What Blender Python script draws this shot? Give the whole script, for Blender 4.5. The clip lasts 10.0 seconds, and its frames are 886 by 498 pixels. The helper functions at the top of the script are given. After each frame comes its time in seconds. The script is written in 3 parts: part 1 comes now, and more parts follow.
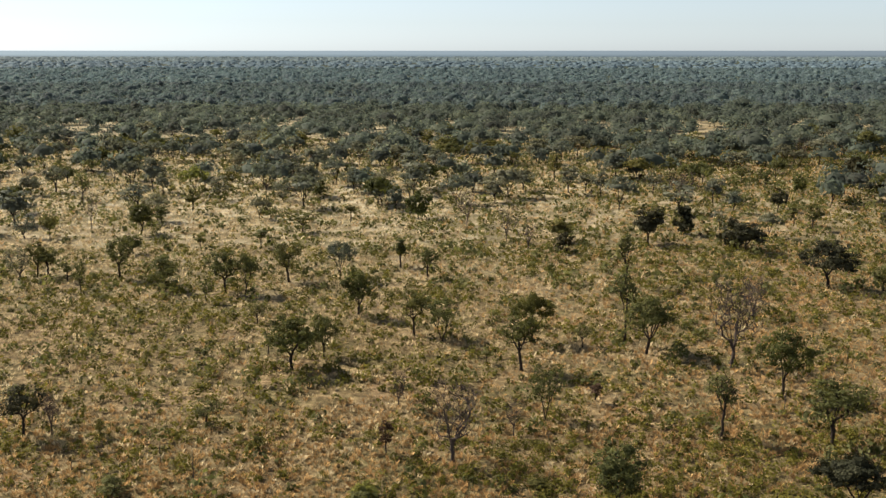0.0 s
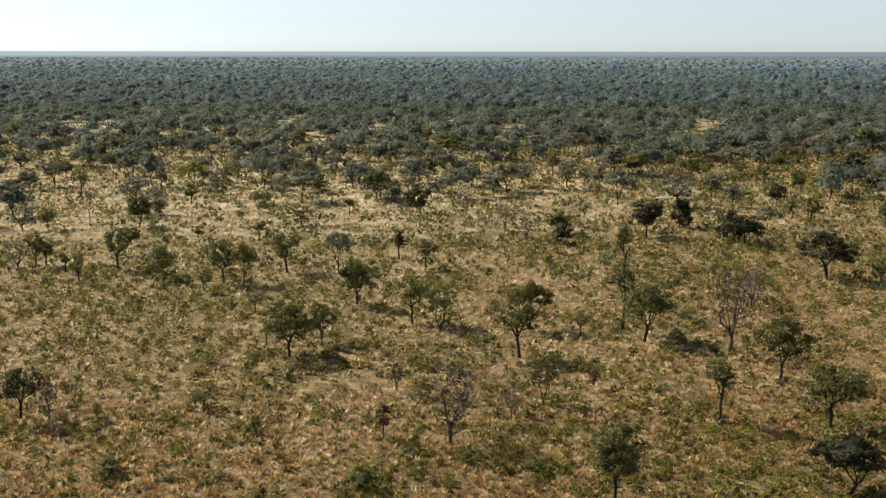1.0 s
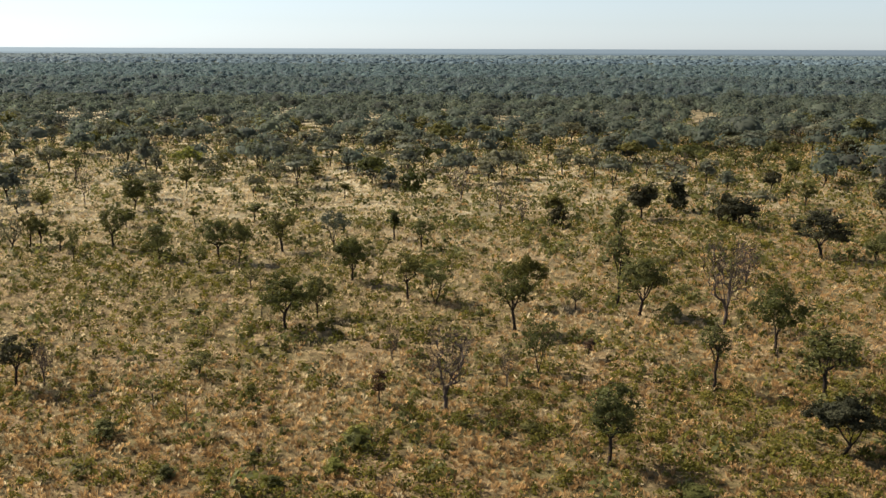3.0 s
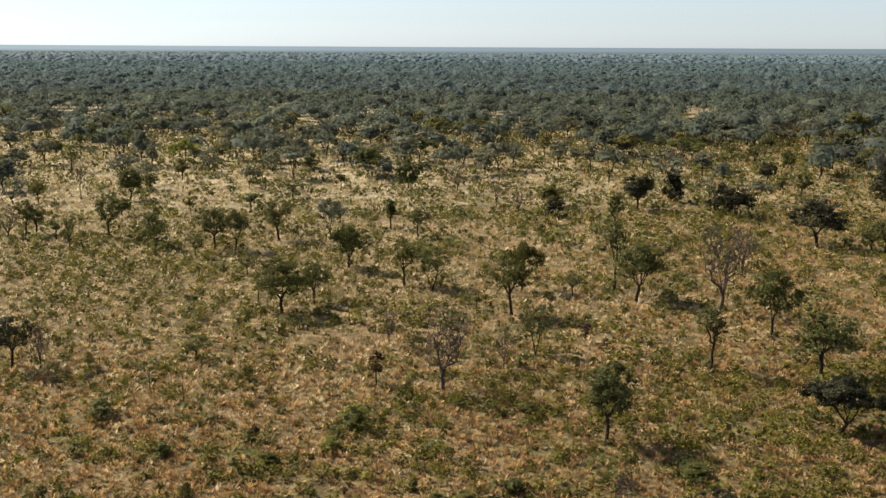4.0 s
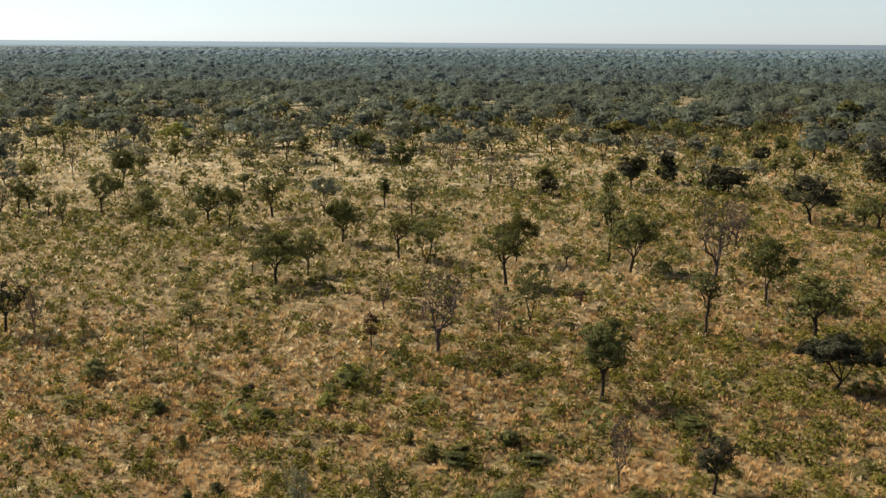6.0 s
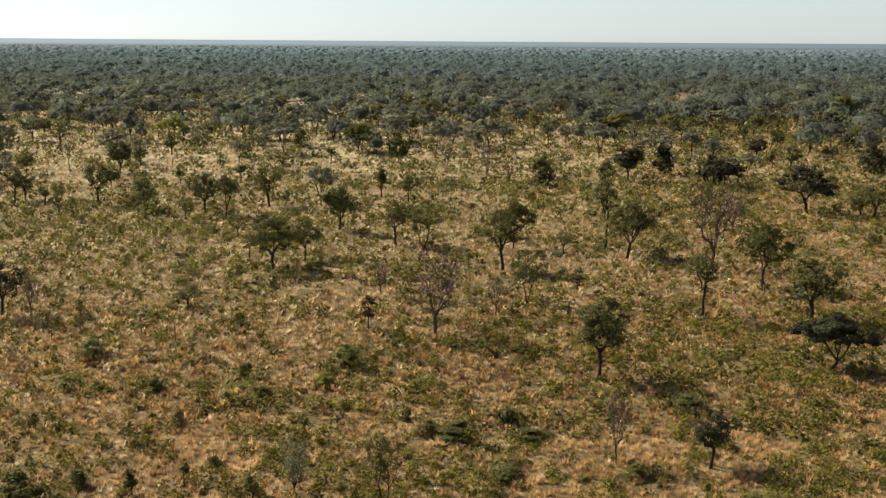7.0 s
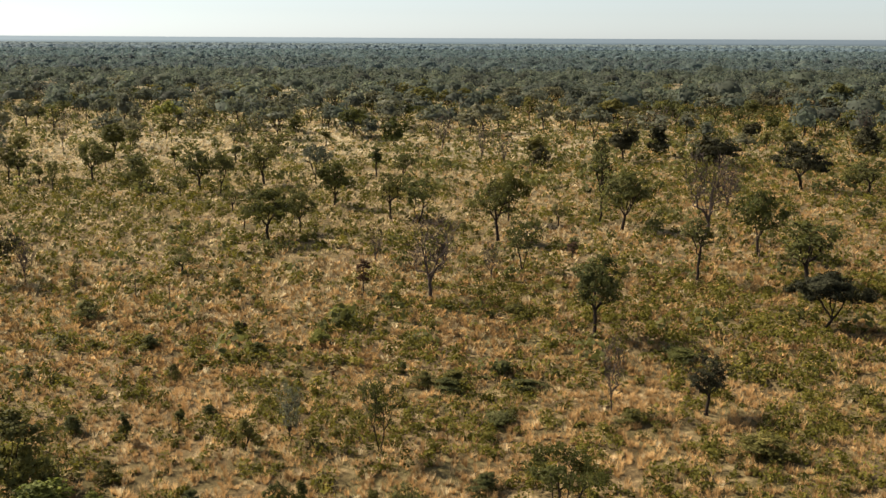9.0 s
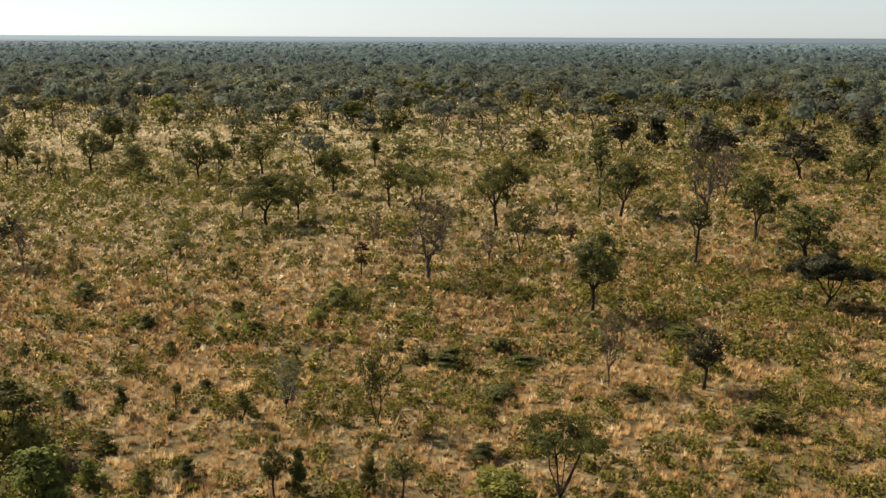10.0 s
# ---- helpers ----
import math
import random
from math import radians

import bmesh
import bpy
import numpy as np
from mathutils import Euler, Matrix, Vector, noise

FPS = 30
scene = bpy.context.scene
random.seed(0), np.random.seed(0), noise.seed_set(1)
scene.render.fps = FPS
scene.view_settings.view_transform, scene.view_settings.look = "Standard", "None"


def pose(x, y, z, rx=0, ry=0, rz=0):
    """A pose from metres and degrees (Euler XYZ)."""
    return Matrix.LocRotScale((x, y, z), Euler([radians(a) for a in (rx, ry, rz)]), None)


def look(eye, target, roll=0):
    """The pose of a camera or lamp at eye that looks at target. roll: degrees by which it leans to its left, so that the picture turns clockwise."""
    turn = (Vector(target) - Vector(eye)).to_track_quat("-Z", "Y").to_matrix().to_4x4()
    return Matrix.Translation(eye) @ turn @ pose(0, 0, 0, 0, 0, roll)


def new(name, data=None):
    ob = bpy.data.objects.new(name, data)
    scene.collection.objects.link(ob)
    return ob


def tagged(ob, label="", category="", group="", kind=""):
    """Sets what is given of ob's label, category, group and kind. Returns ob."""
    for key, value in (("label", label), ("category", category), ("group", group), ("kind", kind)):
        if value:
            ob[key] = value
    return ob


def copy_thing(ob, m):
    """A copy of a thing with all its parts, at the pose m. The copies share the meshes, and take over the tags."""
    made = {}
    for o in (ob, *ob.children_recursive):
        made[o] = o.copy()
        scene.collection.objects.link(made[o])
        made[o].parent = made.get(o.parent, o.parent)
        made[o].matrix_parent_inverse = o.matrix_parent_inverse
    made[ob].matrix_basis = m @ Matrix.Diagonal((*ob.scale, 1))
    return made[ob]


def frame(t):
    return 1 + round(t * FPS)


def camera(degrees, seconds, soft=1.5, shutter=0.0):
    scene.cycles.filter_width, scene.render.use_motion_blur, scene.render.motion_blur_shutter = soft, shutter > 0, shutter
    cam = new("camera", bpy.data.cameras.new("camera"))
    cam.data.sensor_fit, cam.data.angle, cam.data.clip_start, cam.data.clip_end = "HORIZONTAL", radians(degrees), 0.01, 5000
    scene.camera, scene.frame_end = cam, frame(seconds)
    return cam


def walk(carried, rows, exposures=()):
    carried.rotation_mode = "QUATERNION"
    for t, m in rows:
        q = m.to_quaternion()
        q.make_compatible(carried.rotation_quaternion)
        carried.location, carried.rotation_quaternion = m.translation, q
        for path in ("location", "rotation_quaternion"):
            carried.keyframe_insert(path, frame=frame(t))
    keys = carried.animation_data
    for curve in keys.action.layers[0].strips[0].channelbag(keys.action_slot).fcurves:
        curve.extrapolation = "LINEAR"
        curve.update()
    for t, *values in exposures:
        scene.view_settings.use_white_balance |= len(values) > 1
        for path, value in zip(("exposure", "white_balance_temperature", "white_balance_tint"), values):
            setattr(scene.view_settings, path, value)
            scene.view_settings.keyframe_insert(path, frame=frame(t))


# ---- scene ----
cam = camera(48.6, 10.0, soft=1.45)
PATH = [
    (0, (0, 0, 30), (-0, 98.022, 10.211), 0.017),
    (0.5, (0.052, -0.097, 29.289), (0.083, 97.946, 9.604), 0.039),
    (1, (0.089, -0.23, 28.656), (0.191, 97.815, 8.979), 0.079),
    (1.5, (0.112, -0.361, 28.081), (0.288, 97.675, 8.358), 0.105),
    (2, (0.107, -0.506, 27.499), (0.44, 97.517, 7.717), 0.134),
    (2.5, (0.074, -0.652, 26.925), (0.526, 97.358, 7.083), 0.171),
    (4, (-0.085, -1.039, 25.02), (0.981, 96.927, 4.98), 0.299),
    (4.5, (-0.122, -1.15, 24.427), (1.138, 96.792, 4.281), 0.315),
    (5, (-0.159, -1.266, 23.786), (1.297, 96.65, 3.53), 0.332),
    (5.5, (-0.219, -1.372, 23.156), (1.427, 96.524, 2.813), 0.331),
    (7, (-0.309, -1.815, 21.314), (1.87, 96.034, 0.799), 0.4),
    (7.5, (-0.355, -1.933, 20.701), (2.033, 95.893, 0.1), 0.382),
    (8, (-0.37, -2.06, 20.076), (2.175, 95.735, -0.65), 0.366),
    (8.5, (-0.334, -2.175, 19.472), (2.29, 95.609, -1.299), 0.342),
    (9, (-0.284, -2.293, 18.807), (2.376, 95.488, -1.97), 0.307),
    (9.5, (-0.207, -2.385, 18.219), (2.455, 95.38, -2.639), 0.273),
    (10, (-0.15, -2.486, 17.529), (2.542, 95.28, -3.314), 0.245),
]
walk(cam, [(t, look(eye, target, roll)) for t, eye, target, roll in PATH],
     exposures=[(0.0, 1.12, 6450, 10), (5.5, 1.12, 6500, 10), (7.0, 1.12, 6780, 10), (10.0, 1.12, 6820, 10)])

# ---- daylight: high sun from ahead and to the side, hazy sky ----
SUN_ELEVATION, SUN_AZIMUTH = radians(40.0), radians(300.0)
world = bpy.data.worlds.new("sky")
scene.world = world
world.use_nodes = True
wn = world.node_tree
sky = wn.nodes.new("ShaderNodeTexSky")
sky.sky_type, sky.sun_disc = "NISHITA", False
sky.sun_elevation, sky.sun_rotation = SUN_ELEVATION, SUN_AZIMUTH
sky.altitude, sky.air_density, sky.dust_density, sky.ozone_density = 900, 1.2, 0.7, 2.0
haze = wn.nodes.new("ShaderNodeHueSaturation")
haze.inputs["Saturation"].default_value = 0.35
wn.links.new(sky.outputs[0], haze.inputs["Color"])
tint = wn.nodes.new("ShaderNodeMix")
tint.data_type, tint.blend_type = "RGBA", "MULTIPLY"
tint.inputs[0].default_value, tint.inputs[7].default_value = 1.0, (0.89, 1.0, 1.115, 1)
wn.links.new(haze.outputs[0], tint.inputs[6])
wn.links.new(tint.outputs[2], wn.nodes["Background"].inputs[0])
wn.nodes["Background"].inputs[1].default_value = 0.0565

sun = new("sun", bpy.data.lights.new("sun", "SUN"))
sun.data.energy, sun.data.angle, sun.data.color = 5.0, radians(0.6), (1.0, 0.915, 0.77)
to_sun = Vector((math.sin(SUN_AZIMUTH) * math.cos(SUN_ELEVATION), math.cos(SUN_AZIMUTH) * math.cos(SUN_ELEVATION), math.sin(SUN_ELEVATION)))
sun.matrix_world = look(to_sun * 100, (0, 0, 0))

# ---- materials ----


def shader(name):
    m = bpy.data.materials.new(name)
    m.use_nodes = True
    return m, m.node_tree, m.node_tree.nodes["Principled BSDF"]


def node(tree, kind, **values):
    n = tree.nodes.new(kind)
    for key, value in values.items():
        n.inputs[key].default_value = value
    return n


def ramp(tree, source, stops):
    r = tree.nodes.new("ShaderNodeValToRGB")
    while len(r.color_ramp.elements) < len(stops):
        r.color_ramp.elements.new(0.5)
    for e, (at, colour) in zip(r.color_ramp.elements, stops):
        e.position, e.color = at, (*colour, 1)
    tree.links.new(source, r.inputs[0])
    return r.outputs[0]


def blend(tree, factor, a, b, how="MIX"):
    m = tree.nodes.new("ShaderNodeMix")
    m.data_type, m.blend_type = "RGBA", how
    if isinstance(factor, float):
        m.inputs[0].default_value = factor
    else:
        tree.links.new(factor, m.inputs[0])
    for socket, value in ((m.inputs[6], a), (m.inputs[7], b)):
        if isinstance(value, tuple):
            socket.default_value = (*value, 1)
        else:
            tree.links.new(value, socket)
    return m.outputs[2]


def world_noise(tree, scale, detail=4.0, rough=0.6):
    """Noise fixed to the place: 1 / scale is the size in metres."""
    g = tree.nodes.new("ShaderNodeNewGeometry")
    n = node(tree, "ShaderNodeTexNoise", Scale=scale, Detail=detail, Roughness=rough)
    tree.links.new(g.outputs["Position"], n.inputs["Vector"])
    return n.outputs[0]


def object_noise(tree, scale, detail=4.0, rough=0.6):
    g = tree.nodes.new("ShaderNodeTexCoord")
    n = node(tree, "ShaderNodeTexNoise", Scale=scale, Detail=detail, Roughness=rough)
    tree.links.new(g.outputs["Object"], n.inputs["Vector"])
    return n.outputs[0]


def toned(t, g, share):
    """A value that each clump or tuft holds as a whole, with a little spread among its own leaves."""
    held = t.nodes.new("ShaderNodeAttribute")
    held.attribute_name = "tone"
    mix = t.nodes.new("ShaderNodeMix")
    mix.inputs[0].default_value = share
    t.links.new(held.outputs["Fac"], mix.inputs[2])
    t.links.new(g.outputs["Random Per Island"], mix.inputs[3])
    return mix.outputs[0]


def rounded(t, g, dome):
    """A normal bent upward, so that loose blades and sprays catch light like the rounded mass they form."""
    scaled = t.nodes.new("ShaderNodeVectorMath")
    scaled.operation = "SCALE"
    scaled.inputs["Scale"].default_value = 1 - dome
    t.links.new(g.outputs["Normal"], scaled.inputs[0])
    lifted = t.nodes.new("ShaderNodeVectorMath")
    lifted.inputs[1].default_value = (0, 0, dome)
    t.links.new(scaled.outputs[0], lifted.inputs[0])
    upward = t.nodes.new("ShaderNodeVectorMath")
    upward.operation = "NORMALIZE"
    t.links.new(lifted.outputs[0], upward.inputs[0])
    return upward.outputs[0]


def leaf_material(name, dark, light, dry, through_light=0.35, rough=0.7, dome=0.3, spread=0.35, grain=0.0, glow=(1.15, 1.12, 0.78)):
    """Foliage: each leaf its own shade, each tree its own cast, light passing through the blades."""
    m, t, p = shader(name)
    g = t.nodes.new("ShaderNodeNewGeometry")
    info = t.nodes.new("ShaderNodeObjectInfo")
    each = ramp(t, toned(t, g, spread), [(0.1, dark), (0.65, light), (0.95, dry)])
    cast = ramp(t, info.outputs["Random"], [(0.0, (0.75, 0.8, 0.8)), (0.5, (1.0, 1.0, 1.0)), (1.0, (1.2, 1.08, 0.9))])
    colour = blend(t, 1.0, each, cast, "MULTIPLY")
    patch = ramp(t, world_noise(t, 0.35, 3.0), [(0.3, (0.8, 0.8, 0.8)), (0.7, (1.15, 1.15, 1.1))])
    colour = blend(t, 1.0, colour, patch, "MULTIPLY")
    if grain:
        # breaks up smooth crowns; dark specks put shaded gaps into the colour
        speck = ramp(t, world_noise(t, grain, 3.0, 0.7), [(0.36, (0.42, 0.42, 0.45)), (0.6, (1.3, 1.3, 1.25))])
        colour = blend(t, 1.0, colour, speck, "MULTIPLY")
    t.links.new(colour, p.inputs["Base Color"])
    p.inputs["Roughness"].default_value = rough
    p.inputs["Specular IOR Level"].default_value = 0.08
    t.links.new(rounded(t, g, dome), p.inputs["Normal"])
    tr = node(t, "ShaderNodeBsdfTranslucent")
    t.links.new(blend(t, 1.0, colour, glow, "MULTIPLY"), tr.inputs[0])
    mix = t.nodes.new("ShaderNodeMixShader")
    mix.inputs[0].default_value = through_light
    t.links.new(p.outputs[0], mix.inputs[1])
    t.links.new(tr.outputs[0], mix.inputs[2])
    t.links.new(mix.outputs[0], t.nodes["Material Output"].inputs[0])
    return m


def bark_material(name, dark, light):
    m, t, p = shader(name)
    c = ramp(t, object_noise(t, 9.0, 6.0, 0.7), [(0.3, dark), (0.7, light)])
    t.links.new(c, p.inputs["Base Color"])
    p.inputs["Roughness"].default_value = 0.9
    p.inputs["Specular IOR Level"].default_value = 0.1
    b = node(t, "ShaderNodeBump", Strength=0.6, Distance=0.03)
    t.links.new(object_noise(t, 25.0, 4.0), b.inputs["Height"])
    t.links.new(b.outputs[0], p.inputs["Normal"])
    return m


LEAF = {
    "dark": leaf_material("dark_green_foliage", (0.037, 0.039, 0.012), (0.086, 0.089, 0.028), (0.159, 0.144, 0.052), 0.4, dome=0.15),
    "black": leaf_material("blackish_green_foliage", (0.021, 0.020, 0.011), (0.048, 0.046, 0.025), (0.088, 0.079, 0.044), 0.25, dome=0.1),
    "olive": leaf_material("olive_foliage", (0.056, 0.057, 0.020), (0.122, 0.120, 0.044), (0.204, 0.180, 0.076), 0.4, dome=0.15),
    "bright": leaf_material("fresh_green_foliage", (0.080, 0.086, 0.022), (0.190, 0.198, 0.054), (0.28, 0.27, 0.10), 0.45, dome=0.15),
    "brown": leaf_material("withered_brown_foliage", (0.035, 0.020, 0.012), (0.085, 0.050, 0.032), (0.14, 0.085, 0.055), 0.3, dome=0.15),
    # also worn by distant single trees, where the grey puts haze into the colour
    "grey": leaf_material("grey_green_foliage", (0.076, 0.079, 0.059), (0.148, 0.151, 0.112), (0.211, 0.200, 0.156), 0.3, dome=0.15),
}
BARK = bark_material("dark_bark", (0.012, 0.009, 0.007), (0.045, 0.032, 0.024))
DEADWOOD = bark_material("grey_deadwood", (0.036, 0.026, 0.021), (0.105, 0.080, 0.067))


def ground_material():
    m, t, p = shader("savanna_ground")
    litter = ramp(t, world_noise(t, 1.7, 8.0, 0.7), [(0.34, (0.058, 0.041, 0.021)), (0.52, (0.132, 0.092, 0.048)), (0.68, (0.313, 0.230, 0.127))])
    weeds = ramp(t, world_noise(t, 2.3, 8.0, 0.7), [(0.34, (0.037, 0.031, 0.013)), (0.54, (0.095, 0.075, 0.034)), (0.75, (0.280, 0.221, 0.112))])
    where = ramp(t, world_noise(t, 0.10, 6.0, 0.65), [(0.42, (0, 0, 0)), (0.58, (1, 1, 1))])
    c = blend(t, where, litter, weeds)
    soil = ramp(t, world_noise(t, 0.22, 5.0, 0.6), [(0.60, (0, 0, 0)), (0.72, (0.7, 0.7, 0.7))])
    c = blend(t, soil, c, (0.26, 0.175, 0.105))
    patch = ramp(t, world_noise(t, 0.55, 5.0, 0.7), [(0.33, (0.55, 0.52, 0.45)), (0.5, (1.1, 1.08, 1.0)), (0.66, (1.9, 1.9, 1.85))])
    c = blend(t, 1.0, c, patch, "MULTIPLY")
    # paler far plain, most on the left: part grass, part haze put into colour
    place = t.nodes.new("ShaderNodeNewGeometry")
    split = t.nodes.new("ShaderNodeSeparateXYZ")
    t.links.new(place.outputs["Position"], split.inputs[0])
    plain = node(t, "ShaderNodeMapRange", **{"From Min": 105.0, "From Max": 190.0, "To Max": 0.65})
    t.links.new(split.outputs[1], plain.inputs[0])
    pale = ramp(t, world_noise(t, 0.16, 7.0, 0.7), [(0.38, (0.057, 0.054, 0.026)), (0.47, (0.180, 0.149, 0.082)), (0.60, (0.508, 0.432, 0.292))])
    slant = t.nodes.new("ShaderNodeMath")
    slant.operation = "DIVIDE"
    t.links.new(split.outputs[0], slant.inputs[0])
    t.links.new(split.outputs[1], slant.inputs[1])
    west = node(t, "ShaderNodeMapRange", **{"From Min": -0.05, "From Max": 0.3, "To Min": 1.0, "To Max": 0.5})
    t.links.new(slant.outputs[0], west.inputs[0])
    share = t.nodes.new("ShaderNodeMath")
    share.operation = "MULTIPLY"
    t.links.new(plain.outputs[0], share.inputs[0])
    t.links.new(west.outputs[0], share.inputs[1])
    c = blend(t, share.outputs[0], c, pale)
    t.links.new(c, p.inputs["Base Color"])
    p.inputs["Roughness"].default_value = 0.95
    p.inputs["Specular IOR Level"].default_value = 0.1
    b = node(t, "ShaderNodeBump", Strength=1.0, Distance=0.25)
    t.links.new(world_noise(t, 2.0, 8.0, 0.7), b.inputs["Height"])
    t.links.new(b.outputs[0], p.inputs["Normal"])
    return m


def grass_material(name, low, mid, high):
    m, t, p = shader(name)
    g = t.nodes.new("ShaderNodeNewGeometry")
    each = ramp(t, toned(t, g, 0.22), [(0.05, tuple(0.5 * v for v in low)), (0.32, low), (0.62, mid), (0.9, high)])
    patch = ramp(t, world_noise(t, 0.8, 5.0, 0.75), [(0.36, (0.55, 0.50, 0.42)), (0.49, (0.95, 0.89, 0.79)), (0.62, (1.4, 1.36, 1.28))])
    c = blend(t, 1.0, each, patch, "MULTIPLY")
    t.links.new(c, p.inputs["Base Color"])
    t.links.new(rounded(t, g, 0.58), p.inputs["Normal"])
    p.inputs["Roughness"].default_value = 0.7
    p.inputs["Specular IOR Level"].default_value = 0.2
    tr = node(t, "ShaderNodeBsdfTranslucent")
    t.links.new(c, tr.inputs[0])
    mix = t.nodes.new("ShaderNodeMixShader")
    mix.inputs[0].default_value = 0.42
    t.links.new(p.outputs[0], mix.inputs[1])
    t.links.new(tr.outputs[0], mix.inputs[2])
    t.links.new(mix.outputs[0], t.nodes["Material Output"].inputs[0])
    return m


GROUND = ground_material()
STRAW = grass_material("dry_straw_grass", (0.354, 0.218, 0.093), (0.488, 0.317, 0.143), (0.613, 0.428, 0.213))
PALE_STRAW = grass_material("pale_grass", (0.431, 0.339, 0.194), (0.576, 0.472, 0.295), (0.691, 0.594, 0.408))
FORB = leaf_material("green_undergrowth", (0.027, 0.029, 0.006), (0.118, 0.109, 0.021), (0.218, 0.181, 0.050))
# woodland from near to far: distance haze is put into ever bluer, paler foliage
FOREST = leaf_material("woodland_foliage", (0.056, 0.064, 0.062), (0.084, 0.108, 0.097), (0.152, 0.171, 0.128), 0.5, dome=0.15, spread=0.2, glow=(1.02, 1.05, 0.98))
WOODLAND = leaf_material("hazed_foliage", (0.064, 0.079, 0.097), (0.087, 0.122, 0.134), (0.136, 0.166, 0.163), 0.5, dome=0.15, spread=0.2, glow=(1.02, 1.05, 0.98))
DEEP_WOODLAND = leaf_material("deep_hazed_foliage", (0.079, 0.110, 0.141), (0.102, 0.150, 0.181), (0.143, 0.191, 0.206), 0.5, dome=0.2, spread=0.2, glow=(1.02, 1.05, 0.98))
FAR_WOODLAND = leaf_material("far_hazed_foliage", (0.093, 0.135, 0.174), (0.113, 0.158, 0.197), (0.139, 0.186, 0.215), 0.3, dome=0.3, spread=0.2, grain=0.25)
FARTHEST_WOODLAND = leaf_material("farthest_hazed_foliage", (0.120, 0.168, 0.208), (0.138, 0.188, 0.228), (0.16, 0.21, 0.245), 0.3, dome=0.6, spread=0.2, grain=0.2)


def shaded_floor_material():
    m, t, p = shader("shaded_floor")
    # dark tones put the shade under the canopy into the colour
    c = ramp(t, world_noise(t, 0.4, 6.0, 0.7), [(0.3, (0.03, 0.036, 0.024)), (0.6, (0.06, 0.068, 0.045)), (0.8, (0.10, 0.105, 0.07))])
    t.links.new(c, p.inputs["Base Color"])
    p.inputs["Roughness"].default_value = 0.9
    p.inputs["Specular IOR Level"].default_value = 0.05
    return m


SHADED_FLOOR = shaded_floor_material()

# ---- mesh helpers ----


def mesh_of(name, points, faces, material, tone=None, smooth=False):
    """points: n x 3; faces: one array of triangles or quads, or a list of such arrays."""
    faces = faces if isinstance(faces, list) else [faces]
    me = bpy.data.meshes.new(name)
    me.vertices.add(len(points))
    me.vertices.foreach_set("co", np.asarray(points, np.float32).ravel())
    loops = np.concatenate([np.asarray(f).ravel() for f in faces]).astype(np.int32)
    sizes = np.concatenate([np.full(len(f), np.asarray(f).shape[1]) for f in faces])
    me.loops.add(len(loops))
    me.loops.foreach_set("vertex_index", loops)
    me.polygons.add(len(sizes))
    me.polygons.foreach_set("loop_start", (np.cumsum(sizes) - sizes).astype(np.int32))
    me.materials.append(material)
    me.update(calc_edges=True)
    me.validate()
    if tone is not None:
        me.attributes.new("tone", "FLOAT", "POINT").data.foreach_set("value", np.clip(tone, 0, 1).astype(np.float32))
    if smooth:
        me.polygons.foreach_set("use_smooth", np.ones(len(me.polygons), bool))
    return me


def part(name, me, parent, label=""):
    ob = new(name, me)
    ob.parent = parent
    return tagged(ob, label)


def unit(v):
    return v / np.maximum(np.linalg.norm(v, axis=-1, keepdims=True), 1e-9)


def leaf_cards(rng, centres, size, flat=0.5, fold=0.3, out=None):
    """Folded four-cornered leaf sprays round the centres: two triangles each, bent along the midrib. out: the way each one faces, roughly."""
    n = len(centres)
    normal = rng.normal(size=(n, 3))
    if out is None:
        normal[:, 2] = np.abs(normal[:, 2]) + flat
    else:
        normal = 0.42 * normal + out + (0, 0, flat)
    normal = unit(normal)
    along = unit(np.cross(normal, rng.normal(size=(n, 3))))
    side = np.cross(normal, along)
    s = (size * rng.uniform(0.6, 1.4, n))[:, None]
    corners = np.stack([centres - along * s * 0.6, centres + side * s * 0.42 + normal * s * fold * 0.5,
                        centres + along * s * 0.6, centres - side * s * 0.42 + normal * s * fold * 0.5], 1)
    k = 4 * np.arange(n)[:, None]
    return corners.reshape(-1, 3), np.concatenate([k + (0, 1, 2), k + (0, 2, 3)])


def domes(rng, centre, wide, tall, sides=5, levels=(-0.2, 0.6)):
    """Uneven rounded crown lobes, open below."""
    n, k = len(centre), len(levels)
    rows = []
    for j, e in enumerate(levels):
        a = 6.283 * (np.arange(sides) + 0.5 * (j % 2) + rng.uniform(-0.2, 0.2, (n, sides))) / sides
        r = math.cos(e) * rng.uniform(0.78, 1.18, (n, sides)) * wide[:, None]
        z = tall[:, None] * (math.sin(e) + rng.uniform(-0.12, 0.12, (n, sides)))
        rows.append(np.stack([centre[:, None, 0] + r * np.cos(a), centre[:, None, 1] + r * np.sin(a), centre[:, None, 2] + z], 2))
    top = centre + np.stack([0.15 * wide * rng.normal(size=n), 0.15 * wide * rng.normal(size=n), tall], 1)
    pts = np.concatenate(rows + [top[:, None]], 1).reshape(-1, 3)
    i = np.arange(sides)
    j = (i + 1) % sides
    one = [np.stack([(k - 1) * sides + i, (k - 1) * sides + j, 0 * i + k * sides], 1)]
    for row in range(k - 1):
        a, b = row * sides, (row + 1) * sides
        one += [np.stack([a + i, a + j, b + i], 1), np.stack([a + j, b + j, b + i], 1)]
    one = np.concatenate(one)
    tris = (one[None] + ((k * sides + 1) * np.arange(n))[:, None, None]).reshape(-1, 3)
    return pts, tris


